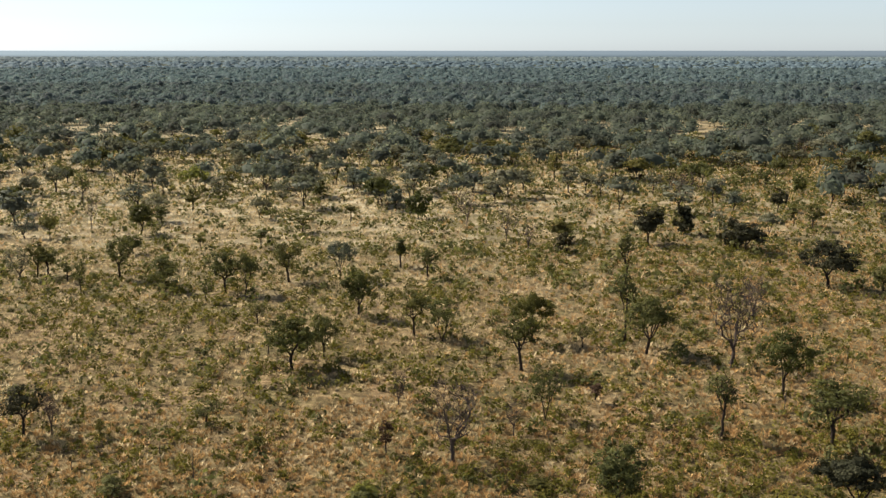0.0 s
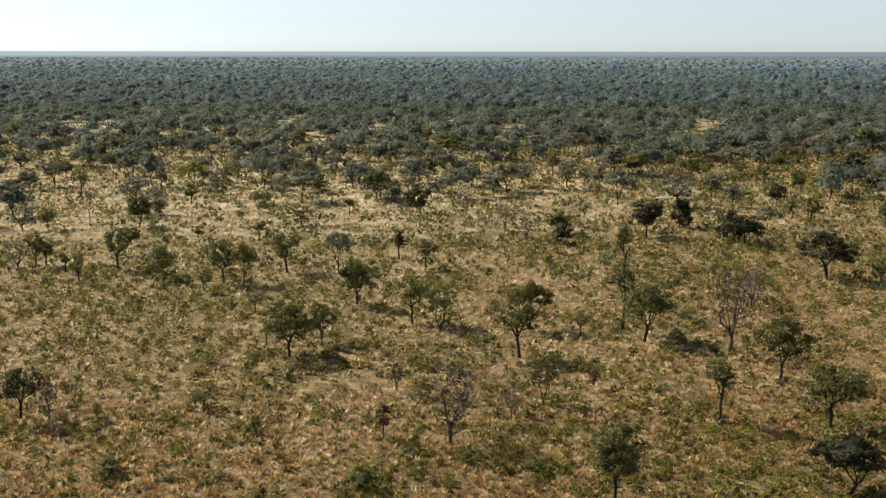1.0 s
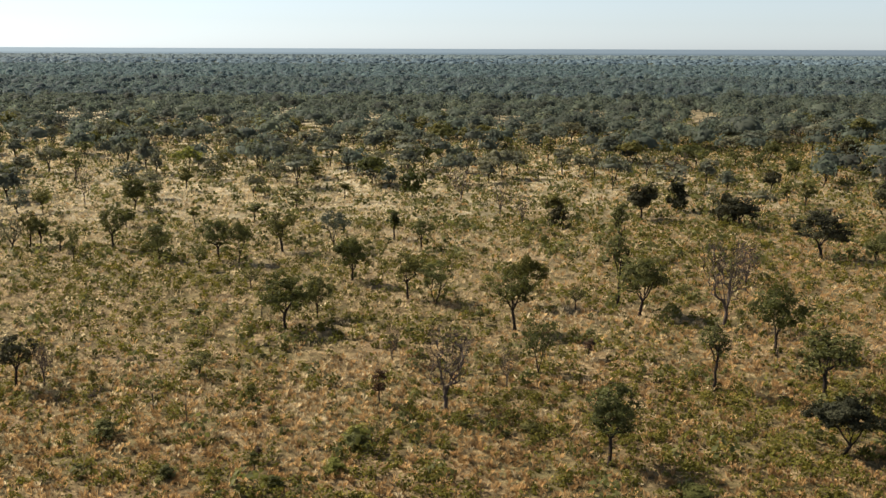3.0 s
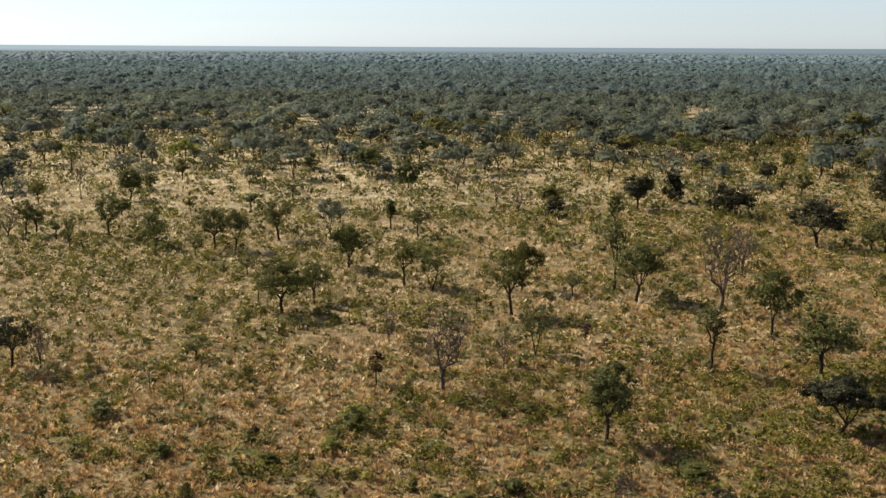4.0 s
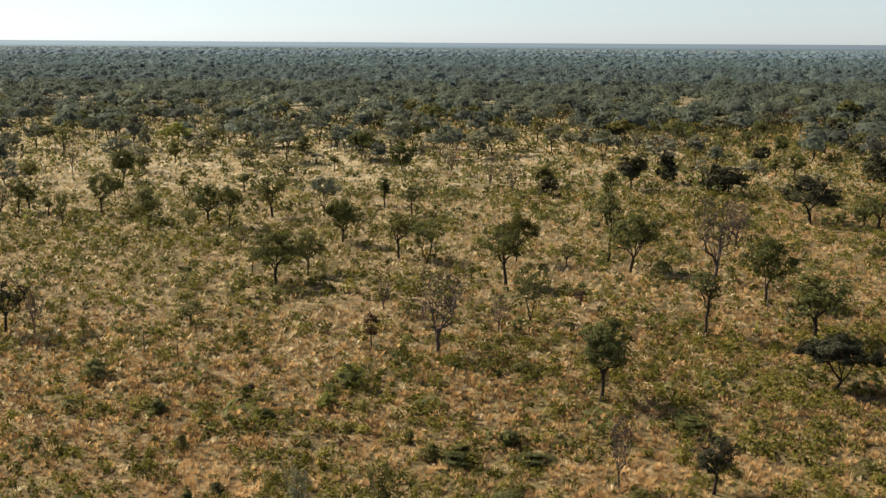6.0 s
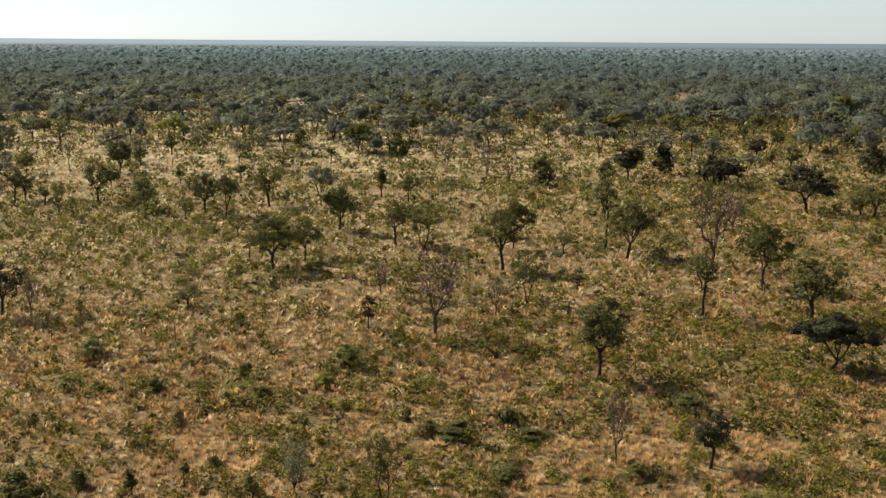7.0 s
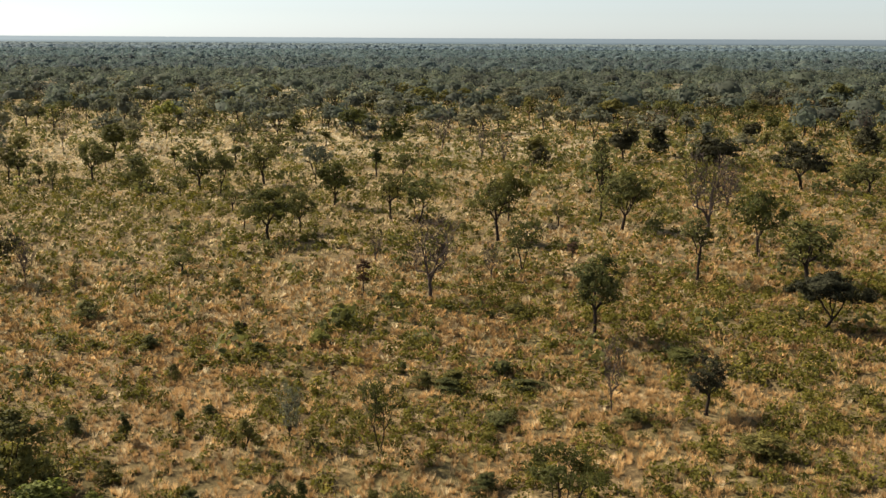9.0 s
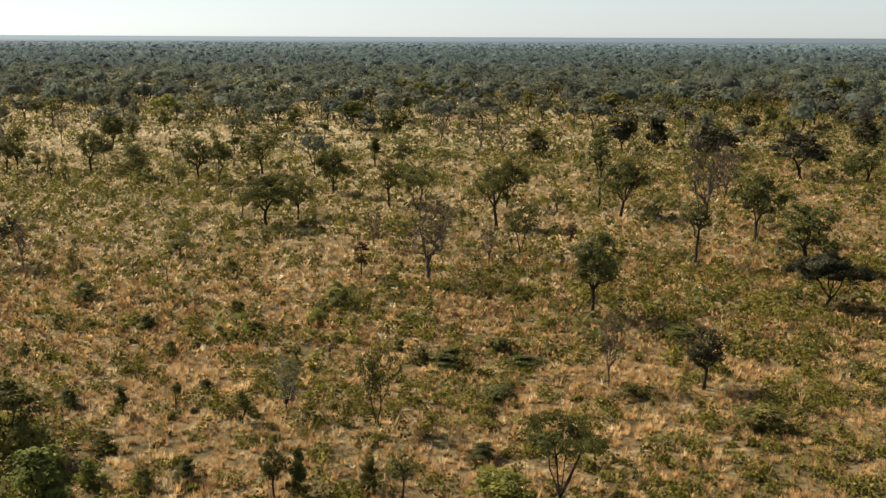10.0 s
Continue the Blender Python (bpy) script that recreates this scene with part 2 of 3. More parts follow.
def skeleton_of(rng, targets, height, fork, lean=(0.0, 0.0), bend=0.12, stems=1, limbs=4, curl=0.15):
    """Grows main limbs that fan out from the fork, then twigs to every target; gives nodes, parents and how many tips each carries."""
    nodes, parent = [np.zeros(3)], [-1]
    wide = 0.5 * np.percentile(np.linalg.norm(targets[:, :2], axis=1), 90)
    heads = []
    for s in range(stems):
        turn = 6.283 * s / stems + rng.uniform(0, 1)
        off = np.array([math.cos(turn), math.sin(turn), 0.0]) * (0.0 if stems == 1 else 0.09 * height * fork / 0.3)
        last = 0
        for i in range(1, 4):
            f = i / 3
            p = np.array([lean[0] * f, lean[1] * f, height * fork * f]) + off * f
            p[:2] += rng.normal(size=2) * 0.006 * height
            nodes.append(p)
            parent.append(last)
            last = len(nodes) - 1
        heads.append((last, turn))
    trunk_nodes = len(nodes)
    for head, turn in heads:
        n = limbs if stems == 1 else max(2, limbs - 2)
        for j in range(n):
            a = turn + (6.283 if stems == 1 else 2.6) * (j + rng.uniform(-0.25, 0.25)) / n
            reach = wide * rng.uniform(0.75, 1.35) * (0.35 if j == n - 1 else 1.0)
            end = np.array([reach * math.cos(a), reach * math.sin(a), height * rng.uniform(0.60, 0.78)]) + nodes[head] * (0.6, 0.6, 0)
            last = head
            start = nodes[head]
            for i in range(1, 5):
                f = i / 4
                p = start + (end - start) * np.array([f ** (1 - curl), f ** (1 - curl), f ** (1 + curl)]) + rng.normal(size=3) * bend * 0.12 * height * (f < 1)
                nodes.append(p)
                parent.append(last)
                last = len(nodes) - 1
    order = np.argsort(np.linalg.norm(targets - nodes[heads[0][0]], axis=1))
    for k in order:
        goal = targets[k]
        arr = np.array(nodes)
        gap = np.linalg.norm(arr - goal, axis=1) + 1.2 * np.maximum(arr[:, 2] - goal[2] + 0.05 * height, 0) + 0.02 * height * rng.random(len(arr))
        gap[:trunk_nodes] += 0.5 * height
        at = int(np.argmin(gap))
        start = arr[at]
        n = max(1, min(3, int(round(np.linalg.norm(goal - start) / (0.13 * height)))))
        last = at
        for i in range(1, n + 1):
            f = i / n
            p = start + (goal - start) * f
            if i < n:
                p = p + rng.normal(size=3) * bend * np.linalg.norm(goal - start) * 0.5
                p[2] += 0.05 * height * math.sin(math.pi * f) * rng.uniform(-0.4, 0.6)
            nodes.append(p)
            parent.append(last)
            last = len(nodes) - 1
    tips = np.zeros(len(nodes))
    kids = np.bincount([p for p in parent if p >= 0], minlength=len(nodes))
    tips[kids == 0] = 1
    for i in range(len(nodes) - 1, -1, -1):
        if parent[i] >= 0:
            tips[parent[i]] += tips[i]
    return np.array(nodes), np.array(parent), tips


def tubes(nodes, parent, radius, sides=5):
    """Tapered limbs, each segment a closed-sided frustum that overlaps its neighbour."""
    points, quads = [], []
    ring = np.arange(sides)
    for i, p in enumerate(parent):
        if p < 0:
            continue
        a, b = nodes[p], nodes[i]
        axis = unit(b - a)
        u = unit(np.cross(axis, (0.31, 0.95, 0.1) if abs(axis[2]) > 0.8 else (0, 0, 1.0)))
        v = np.cross(axis, u)
        k = sides if radius[i] > 0.02 else 3
        ang = 2 * np.pi * np.arange(k) / k
        circle = np.cos(ang)[:, None] * u + np.sin(ang)[:, None] * v
        ra = min(radius[p], radius[i] * 1.35)
        base = len(points) and sum(len(q) for q in points)
        points += [a + circle * ra, b + circle * radius[i]]
        r = np.arange(k)
        quads.append(base + np.stack([r, (r + 1) % k, k + (r + 1) % k, k + r], 1))
    return np.concatenate(points), np.concatenate(quads)


# ---- kinds of trees ----
# height, width, fork: metres and share of the height; low: where the crown begins; tips, leaves a tip, leaf size, spread of a clump
SHAPES = {
    "round": dict(height=6.0, width=5.6, fork=0.27, low=0.43, tips=78, leaves=48, leaf=0.21, clump=0.56, profile="cap", limbs=6),
    "vase": dict(height=6.0, width=4.6, fork=0.33, low=0.45, tips=64, leaves=40, leaf=0.20, clump=0.52, profile="vase", limbs=4),
    "umbrella": dict(height=5.0, width=6.6, fork=0.22, low=0.60, tips=80, leaves=44, leaf=0.20, clump=0.54, profile="flat", limbs=5),
    "parasol": dict(height=5.0, width=6.6, fork=0.08, low=0.78, tips=95, leaves=24, leaf=0.17, clump=0.42, profile="disc", limbs=6),
    "tall": dict(height=8.0, width=3.0, fork=0.42, low=0.52, tips=40, leaves=34, leaf=0.20, clump=0.46, profile="ball", limbs=3),
    "twin": dict(height=5.4, width=5.0, fork=0.34, low=0.42, tips=58, leaves=34, leaf=0.19, clump=0.50, profile="vase", stems=2, limbs=4),
    "bush": dict(height=3.0, width=3.4, fork=0.08, low=0.05, tips=44, leaves=42, leaf=0.18, clump=0.46, profile="dome", limbs=5),
    "sapling": dict(height=2.6, width=1.0, fork=0.40, low=0.42, tips=14, leaves=30, leaf=0.15, clump=0.24, profile="ball", limbs=2),
    "grey": dict(height=4.6, width=3.8, fork=0.15, low=0.28, tips=70, leaves=15, leaf=0.15, clump=0.42, profile="vase", limbs=5),
    "bare": dict(height=6.2, width=4.3, fork=0.19, low=0.36, tips=230, leaves=0, leaf=0.1, clump=0.3, profile="vase", limbs=7),
    "brush": dict(height=1.0, width=1.8, fork=0.06, low=0.20, tips=46, leaves=0, leaf=0.1, clump=0.2, profile="dome", limbs=8),
    "pole": dict(height=2.2, width=0.4, fork=0.70, low=0.70, tips=4, leaves=0, leaf=0.1, clump=0.1, profile="ball", limbs=2),
}


def crown_points(rng, n, s):
    h, w, low = s["height"], s["width"], s["low"]
    got = []
    lobes = rng.uniform(0, 6.28, 3)
    while len(got) < n:
        a, f = rng.uniform(0, 2 * math.pi), rng.random()
        r = math.sqrt(rng.uniform(0.06, 1.0))
        if s["profile"] == "ball":
            edge = math.sqrt(max(0.0, 1 - (2 * f - 0.9) ** 2 / 1.21))
        elif s["profile"] == "vase":
            edge = (0.55 + 0.62 * f) * math.sqrt(max(0.0, 1 - max(0.0, f - 0.55) ** 2 / 0.22))
        elif s["profile"] == "cap":
            edge = math.sqrt(max(0.0, 1 - (0.93 * f) ** 2.4)) * (0.78 + 0.22 * min(1, f * 3))
        elif s["profile"] == "disc":
            edge = 0.8 + 0.2 * math.sin(3.1 * f)
        elif s["profile"] == "flat":
            edge = math.sqrt(max(0.0, 1 - f ** 2.2)) * (0.75 + 0.25 * min(1, f * 4))
        else:
            edge = math.sqrt(max(0.0, 1 - f ** 2))
        if s["profile"] != "dome" and r < 0.75 * (1 - 2.2 * f):
            continue
        uneven = 1.6 if s["profile"] == "dome" else 1.0
        edge *= 0.82 + 0.18 * uneven * math.sin(2 * a + lobes[0]) + 0.10 * uneven * math.sin(3 * a + lobes[1] + 4 * f)
        top = 0.93 + 0.07 * math.sin(2 * a + lobes[2])
        z = h * (low + (top - low) * f)
        got.append((0.5 * w * r * edge * math.cos(a), 0.5 * w * r * edge * math.sin(a), z))
    got = np.array(got)
    spare = 0.6 * s["clump"] if s["leaves"] else 0.25
    got[:, :2] *= (0.5 * w - spare) / np.percentile(np.linalg.norm(got[:, :2], axis=1), 93)
    got[:, 2] *= (h - 0.6 * spare) / np.percentile(got[:, 2], 98)
    return got


def tree_meshes(shape, leaf, seed, thin=1.0, coarse=1.0):
    """The trunk with its limbs, and the crown of leaf sprays in clumps at the tips. coarse: fewer, larger sprays."""
    rng = np.random.default_rng(seed)
    s = SHAPES[shape]
    n = int(s["tips"] / (coarse if shape != "bare" else coarse ** 0.6))
    targets = crown_points(rng, n, s)
    nodes, parent, tips = skeleton_of(rng, targets, s["height"], s["fork"], rng.normal(size=2) * (0.006 if shape == "bare" else 0.025) * s["height"], bend=0.03 if shape == "bare" else 0.09, stems=s.get("stems", 1), limbs=s["limbs"], curl=0.0 if shape == "bare" else 0.12)
    thick = {"sapling": 0.018, "pole": 0.018, "bare": 0.021, "tall": 0.018}.get(shape, 0.025) * s["height"]
    radius = np.maximum(thick * np.sqrt(tips / tips.max()) / math.sqrt(s.get("stems", 1)), 0.011)
    radius[0] *= 1.5
    if shape == "bare":
        ends = np.flatnonzero(np.bincount(parent[parent >= 0], minlength=len(nodes)) == 0)
        per = 6 if coarse < 1.5 else 3
        twig = np.repeat(ends, per)
        way = unit(nodes[twig] - nodes[parent[twig]]) + 0.55 * rng.normal(size=(len(twig), 3)) + (0, 0, 0.35)
        start = len(nodes)
        nodes = np.concatenate([nodes, nodes[twig] + unit(way) * rng.uniform(0.25, 0.6, (len(twig), 1))])
        parent = np.concatenate([parent, twig])
        radius = np.concatenate([radius, np.full(len(twig), 0.012)])
    p, q = tubes(nodes, parent, radius, 6 if coarse < 1.5 else 3)
    trunk = mesh_of("trunk", p, q, DEADWOOD if shape in ("bare", "pole") else BARK)
    if not s["leaves"]:
        return trunk, None
    per = max(3, int(s["leaves"] * thin / coarse * (1.15 if coarse > 1.5 else 1.0)))
    spread = s["clump"] * (1 + 0.25 * (coarse - 1))
    seat = np.repeat(targets, per, 0)
    size = np.repeat(rng.uniform(0.6, 1.35, n), per)[:, None]
    push = unit(rng.normal(size=seat.shape)) * np.cbrt(rng.random((len(seat), 1)))
    centres = seat + push * spread * size * (1, 1, 0.62)
    centres[:, 2] = np.maximum(centres[:, 2], 0.12)
    heart = np.array([0, 0, targets[:, 2].mean() - 0.1 * s["height"]])
    out = 0.6 * unit(seat - heart) + 0.6 * push
    lp, lf = leaf_cards(rng, centres, s["leaf"] * math.sqrt(coarse) * (1.3 if coarse > 1 else 0.95), 0.15, 0.3, out)
    tone = np.repeat(0.45 + 0.2 * rng.normal(size=n), per * 4)
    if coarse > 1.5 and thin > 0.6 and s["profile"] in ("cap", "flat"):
        # added core behind the outer sprays; its dark tone puts inner shade into the colour
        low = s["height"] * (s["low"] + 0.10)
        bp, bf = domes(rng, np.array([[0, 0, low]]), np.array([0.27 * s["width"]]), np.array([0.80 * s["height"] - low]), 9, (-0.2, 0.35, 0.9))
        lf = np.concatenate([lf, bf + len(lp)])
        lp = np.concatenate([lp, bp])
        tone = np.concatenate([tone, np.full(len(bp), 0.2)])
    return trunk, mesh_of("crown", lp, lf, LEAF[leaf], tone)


# kind: shape, foliage, share of the leaves kept, label, category
KINDS = {
    "round_dark": ("round", "dark", 1.0, "rounded dark green broadleaf tree standing in dry grass", "tree"),
    "round_olive": ("round", "olive", 0.9, "rounded olive green broadleaf tree standing in dry grass", "tree"),
    "round_black": ("round", "black", 1.2, "dense blackish green rounded tree casting a dark shadow", "tree"),
    "umbrella_black": ("umbrella", "black", 1.5, "broad blackish green acacia on low spreading limbs", "tree"),
    "bush_black": ("bush", "black", 1.2, "dense blackish green bush with a rounded top", "bush"),
    "vase_black": ("vase", "black", 0.7, "blackish green tree with an open crown on crooked limbs", "tree"),
    "vase_dark": ("vase", "dark", 0.7, "dark green savanna tree with forked limbs above dry grass", "tree"),
    "vase_olive": ("vase", "olive", 0.85, "open olive green savanna tree with forked dark limbs", "tree"),
    "vase_sparse": ("vase", "olive", 0.45, "thinly leaved olive green tree with visible dark limbs", "tree"),
    "umbrella_dark": ("umbrella", "dark", 1.1, "flat-topped dark green acacia with spreading limbs", "tree"),
    "umbrella_olive": ("umbrella", "olive", 0.9, "flat-topped olive green acacia above pale grass", "tree"),
    "umbrella_bright": ("umbrella", "bright", 0.8, "flat-topped fresh green acacia with open lower limbs", "tree"),
    "umbrella_grey": ("umbrella", "grey", 0.7, "flat-topped grey-green acacia with a thin crown", "tree"),
    "parasol_dark": ("parasol", "dark", 1.0, "flat-topped thorn tree with a thin dark crown on fanned limbs", "tree"),
    "round_grey": ("round", "grey", 0.9, "rounded grey-green tree above pale grass, greyed to stand for haze", "tree"),
    "vase_grey": ("vase", "grey", 0.9, "grey-green savanna tree with forked dark limbs, greyed to stand for haze", "tree"),
    "tall_sparse": ("tall", "olive", 0.8, "tall slender tree with a small thin olive crown", "tree"),
    "twin": ("twin", "olive", 0.9, "olive green tree with two dark stems parting from the foot", "tree"),
    "twin_sparse": ("twin", "dark", 0.45, "thinly leaved tree with two crooked dark stems", "tree"),
    "grey_leaf": ("grey", "grey", 1.0, "half-bare grey-leaved tree among dry grass", "tree"),
    "bare": ("bare", "grey", 0.0, "leafless grey dead-looking tree with fine twigs", "tree"),
    "dead_brush": ("brush", "grey", 0.0, "low tangle of dark dead branches lying in dry grass", "brush pile"),
    "bush_dark": ("bush", "dark", 1.0, "low dense dark green bush growing in dry grass", "bush"),
    "bush_olive": ("bush", "olive", 0.9, "low spreading olive green bush growing in dry grass", "bush"),
    "bush_bright": ("bush", "bright", 1.1, "low spreading fresh green bush growing in dry grass", "bush"),
    "sapling": ("sapling", "olive", 0.8, "slender olive green sapling on a thin stem", "sapling"),
    "sapling_dark": ("sapling", "dark", 1.2, "slender dark green sapling on a thin stem", "sapling"),
    "sapling_brown": ("sapling", "brown", 1.0, "withered brown young tree on a thin dark stem", "sapling"),
    "twin_dark": ("twin", "dark", 1.3, "dark green tree on two dark stems above dry grass", "tree"),
    "pole": ("pole", "grey", 0.0, "thin bare dead sapling standing in the grass", "dead sapling"),
}
MADE = {}
chance = random.Random(5)


def plant(kind, x, y, height, width, far=False):
    """A tree or bush of that kind, height and crown width at (x, y)."""
    shape, leaf, thin, label, category = KINDS[kind]
    coarse = 2.6 if far else (1.6 if y > 140 else 1.0 if y > 62 else 0.7)
    key = (kind, coarse, chance.randrange(3 if not far else 2))
    s = SHAPES[shape]
    m = Matrix.Translation((x, y, 0)) @ pose(0, 0, 0, 0, 0, chance.uniform(0, 360)) @ Matrix.Diagonal((width / s["width"], width / s["width"], height / s["height"], 1))
    if key in MADE:
        k = MADE[key].scale
        return copy_thing(MADE[key], m @ Matrix.Diagonal((1 / k[0], 1 / k[1], 1 / k[2], 1)))
    trunk, crown = tree_meshes(shape, leaf, sum(ord(c) for c in kind) * 7 + key[2] * 101 + int(coarse * 10), thin, coarse)
    thing = tagged(new(category.replace(" ", "_")), label, category, {"tree": "savanna trees", "bush": "savanna bushes", "sapling": "saplings"}.get(category, "dead wood"))
    part("trunk", trunk, thing)
    if crown:
        part("crown", crown, thing)
    thing.matrix_basis = m
    MADE[key] = thing
    return thing


# ---- ground, one sheet to the horizon ----
REACH = 4900.0


def ground_mesh():
    rings = [0.0] + [12.0 * 1.075 ** i for i in range(84)]
    rings = [r for r in rings if r < REACH] + [REACH]
    n = 96
    pts = [(0, 0, 0)]
    for r in rings[1:]:
        for k in range(n):
            a = 2 * math.pi * k / n
            pts.append((r * math.cos(a), r * math.sin(a), 0.0))
    tri = np.array([(0, 1 + k, 1 + (k + 1) % n) for k in range(n)])
    quads = []
    for i in range(len(rings) - 2):
        for k in range(n):
            a, b = 1 + i * n + k, 1 + i * n + (k + 1) % n
            quads.append((a, a + n, b + n, b))
    return mesh_of("ground", np.array(pts), [tri, np.array(quads)], GROUND)


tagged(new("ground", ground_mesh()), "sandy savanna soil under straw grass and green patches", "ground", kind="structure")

# ---- the trees and bushes that stand singly ----
plant("bush_bright", 3.2, 32.1, 1.44, 3.03)
plant("bush_bright", -14.5, 32.4, 2.42, 3.55)
plant("parasol_dark", 5.4, 32.5, 3.26, 3.72)
plant("vase_dark", -5.7, 33.0, 2.11, 1.23)
plant("vase_sparse", -0.7, 33.1, 2.01, 1.33)
plant("bush_dark", -4.8, 33.2, 2.01, 1.02)
plant("bush_dark", -2.0, 33.5, 1.53, 1.07)
plant("bush_olive", -11.0, 34.0, 0.85, 1.13)
plant("bush_bright", -13.2, 34.3, 1.09, 1.36)
plant("bush_olive", -9.5, 34.7, 0.98, 1.33)
plant("bush_olive", 2.6, 36.5, 0.77, 1.81)
plant("bush_olive", -17.3, 37.0, 3.45, 4.1)
plant("bush_olive", -13.7, 37.7, 0.91, 1.22)
plant("bush_olive", 15.8, 39.7, 1.11, 2.92)
plant("twin_sparse", -2.0, 40.2, 3.79, 2.04)
plant("dead_brush", -3.5, 40.2, 0.59, 0.68)
plant("dead_brush", -4.9, 40.4, 0.80, 1.60)
plant("sapling", -8.3, 40.9, 1.48, 0.90)
plant("sapling_dark", -14.1, 41.8, 1.47, 0.70)
plant("grey_leaf", -6.3, 41.9, 2.88, 1.35)
plant("bush_olive", -17.1, 43.1, 0.87, 1.37)
plant("sapling_dark", -11.9, 43.1, 1.33, 0.55)
plant("bush_olive", 3.9, 43.9, 0.60, 2.55)
plant("bush_olive", 10.5, 44.0, 0.70, 1.88)
plant("vase_black", 14.6, 45.0, 3.15, 2.44)
plant("bush_dark", -10.9, 45.3, 0.55, 1.15)
plant("bare", 9.8, 45.5, 3.89, 1.46)
plant("bush_olive", 1.4, 48.5, 0.80, 2.16)
plant("bush_olive", 5.7, 48.6, 0.66, 2.60)
plant("bush_olive", 1.8, 49.2, 0.98, 2.34)
plant("bush_olive", 0.1, 49.5, 0.80, 1.88)
plant("bush_olive", 1.7, 49.9, 0.85, 1.39)
plant("sapling", -21.8, 50.0, 1.14, 0.56)
plant("pole", -22.0, 50.5, 0.97, 0.25)
plant("sapling_brown", -5.0, 50.6, 0.72, 0.38)
plant("bush_olive", -14.0, 50.7, 0.91, 1.09)
plant("bush_olive", 4.6, 51.4, 0.80, 1.95)
plant("bush_dark", 15.6, 53.7, 0.78, 3.40)
plant("pole", -10.8, 54.6, 0.98, 0.27)
plant("bush_olive", -9.9, 55.2, 0.79, 1.55)
plant("bush_olive", -16.8, 56.5, 0.91, 1.75)
plant("sapling_dark", -11.4, 56.8, 1.64, 0.64)
plant("bush_bright", -6.5, 57.4, 0.89, 1.79)
plant("pole", 8.9, 57.4, 0.75, 0.29)
plant("vase_olive", 11.2, 58.5, 5.40, 3.90)
plant("sapling_brown", -11.5, 59.0, 0.97, 0.51)
plant("umbrella_black", 27.0, 60.0, 3.85, 5.40)
plant("bush_olive", -5.4, 61.3, 0.95, 2.28)
plant("bush_bright", -5.4, 62.4, 1.07, 2.31)
plant("bush_olive", -22.8, 63.0, 1.35, 2.86)
plant("bush_olive", 6.6, 63.5, 0.88, 2.75)
plant("pole", -17.3, 63.7, 3.04, 0.31)
plant("pole", -27.1, 67.0, 1.17, 0.25)
plant("pole", -20.9, 68.1, 1.91, 0.42)
plant("bare", 0.7, 68.2, 6.20, 4.70)
plant("bare", -25.8, 69.3, 1.29, 0.93)
plant("sapling_brown", -4.3, 69.7, 2.67, 1.11)
plant("bare", -25.8, 70.9, 1.15, 0.69)
plant("bush_dark", -14.4, 70.9, 0.97, 1.73)
plant("vase_olive", 30.1, 71.2, 5.26, 4.91)
plant("tall_sparse", 21.8, 72.7, 5.52, 2.46)
plant("vase_black", -33.1, 73.0, 4.41, 3.55)
plant("bare", 5.6, 73.3, 3.20, 1.70)
plant("bush_olive", -27.2, 73.3, 1.45, 0.98)
plant("bare", -31.2, 73.8, 3.17, 1.78)
plant("vase_sparse", -19.3, 75.7, 2.10, 2.75)
plant("bare", -32.1, 75.8, 2.95, 1.10)
plant("twin", 8.5, 77.1, 4.70, 3.10)
plant("pole", 28.9, 78.6, 2.21, 0.48)
plant("bare", -3.8, 79.8, 3.15, 1.74)
plant("sapling_brown", 13.3, 80.9, 1.73, 1.18)
plant("twin_dark", 30.1, 82.8, 5.88, 5.60)
plant("vase_dark", 7.5, 89.7, 5.80, 4.22)
plant("round_dark", -14.5, 90.0, 5.31, 5.68)
plant("bare", 28.0, 91.0, 8.10, 5.70)
plant("sapling", 4.2, 91.8, 1.71, 1.11)
plant("round_olive", -11.9, 93.9, 4.32, 3.10)
plant("sapling", -17.5, 94.1, 2.66, 1.24)
plant("round_olive", 20.5, 94.9, 6.05, 5.43)
plant("vase_sparse", 14.4, 97.2, 2.51, 2.10)
plant("tall_sparse", 18.8, 98.2, 7.95, 2.60)
plant("umbrella_dark", 9.3, 98.9, 5.25, 4.51)
plant("twin", -0.1, 99.5, 4.68, 4.89)
plant("vase_olive", -3.1, 101.6, 5.01, 3.64)
plant("bush_olive", 48.7, 101.9, 1.25, 2.46)
plant("vase_sparse", -20.8, 106.3, 2.45, 2.15)
plant("bare", 35.3, 108.1, 4.86, 4.01)
plant("round_dark", -9.7, 109.1, 5.20, 4.29)
plant("sapling", 29.3, 111.1, 1.49, 0.93)
plant("vase_sparse", -28.7, 115.5, 2.85, 2.33)
plant("vase_olive", 56.6, 118.8, 4.45, 4.96)
plant("umbrella_olive", -24.8, 119.7, 5.16, 4.11)
plant("vase_sparse", -45.6, 120.1, 4.09, 2.13)
plant("vase_olive", -27.5, 120.4, 5.33, 4.41)
plant("bush_olive", -35.4, 121.7, 4.44, 4.31)
plant("vase_olive", 56.2, 121.7, 2.92, 2.91)
plant("round_black", 49.7, 123.0, 6.21, 7.18)
plant("tall_sparse", 23.7, 123.8, 6.81, 2.94)
plant("sapling", -49.6, 126.1, 3.46, 1.78)
plant("vase_olive", -20.3, 126.2, 5.42, 4.92)
plant("umbrella_grey", -13.7, 127.1, 5.30, 4.65)
plant("grey_leaf", -56.6, 127.6, 4.70, 4.50)
plant("vase_olive", -43.3, 128.2, 5.79, 4.23)
plant("vase_olive", -2.0, 128.5, 4.15, 3.19)
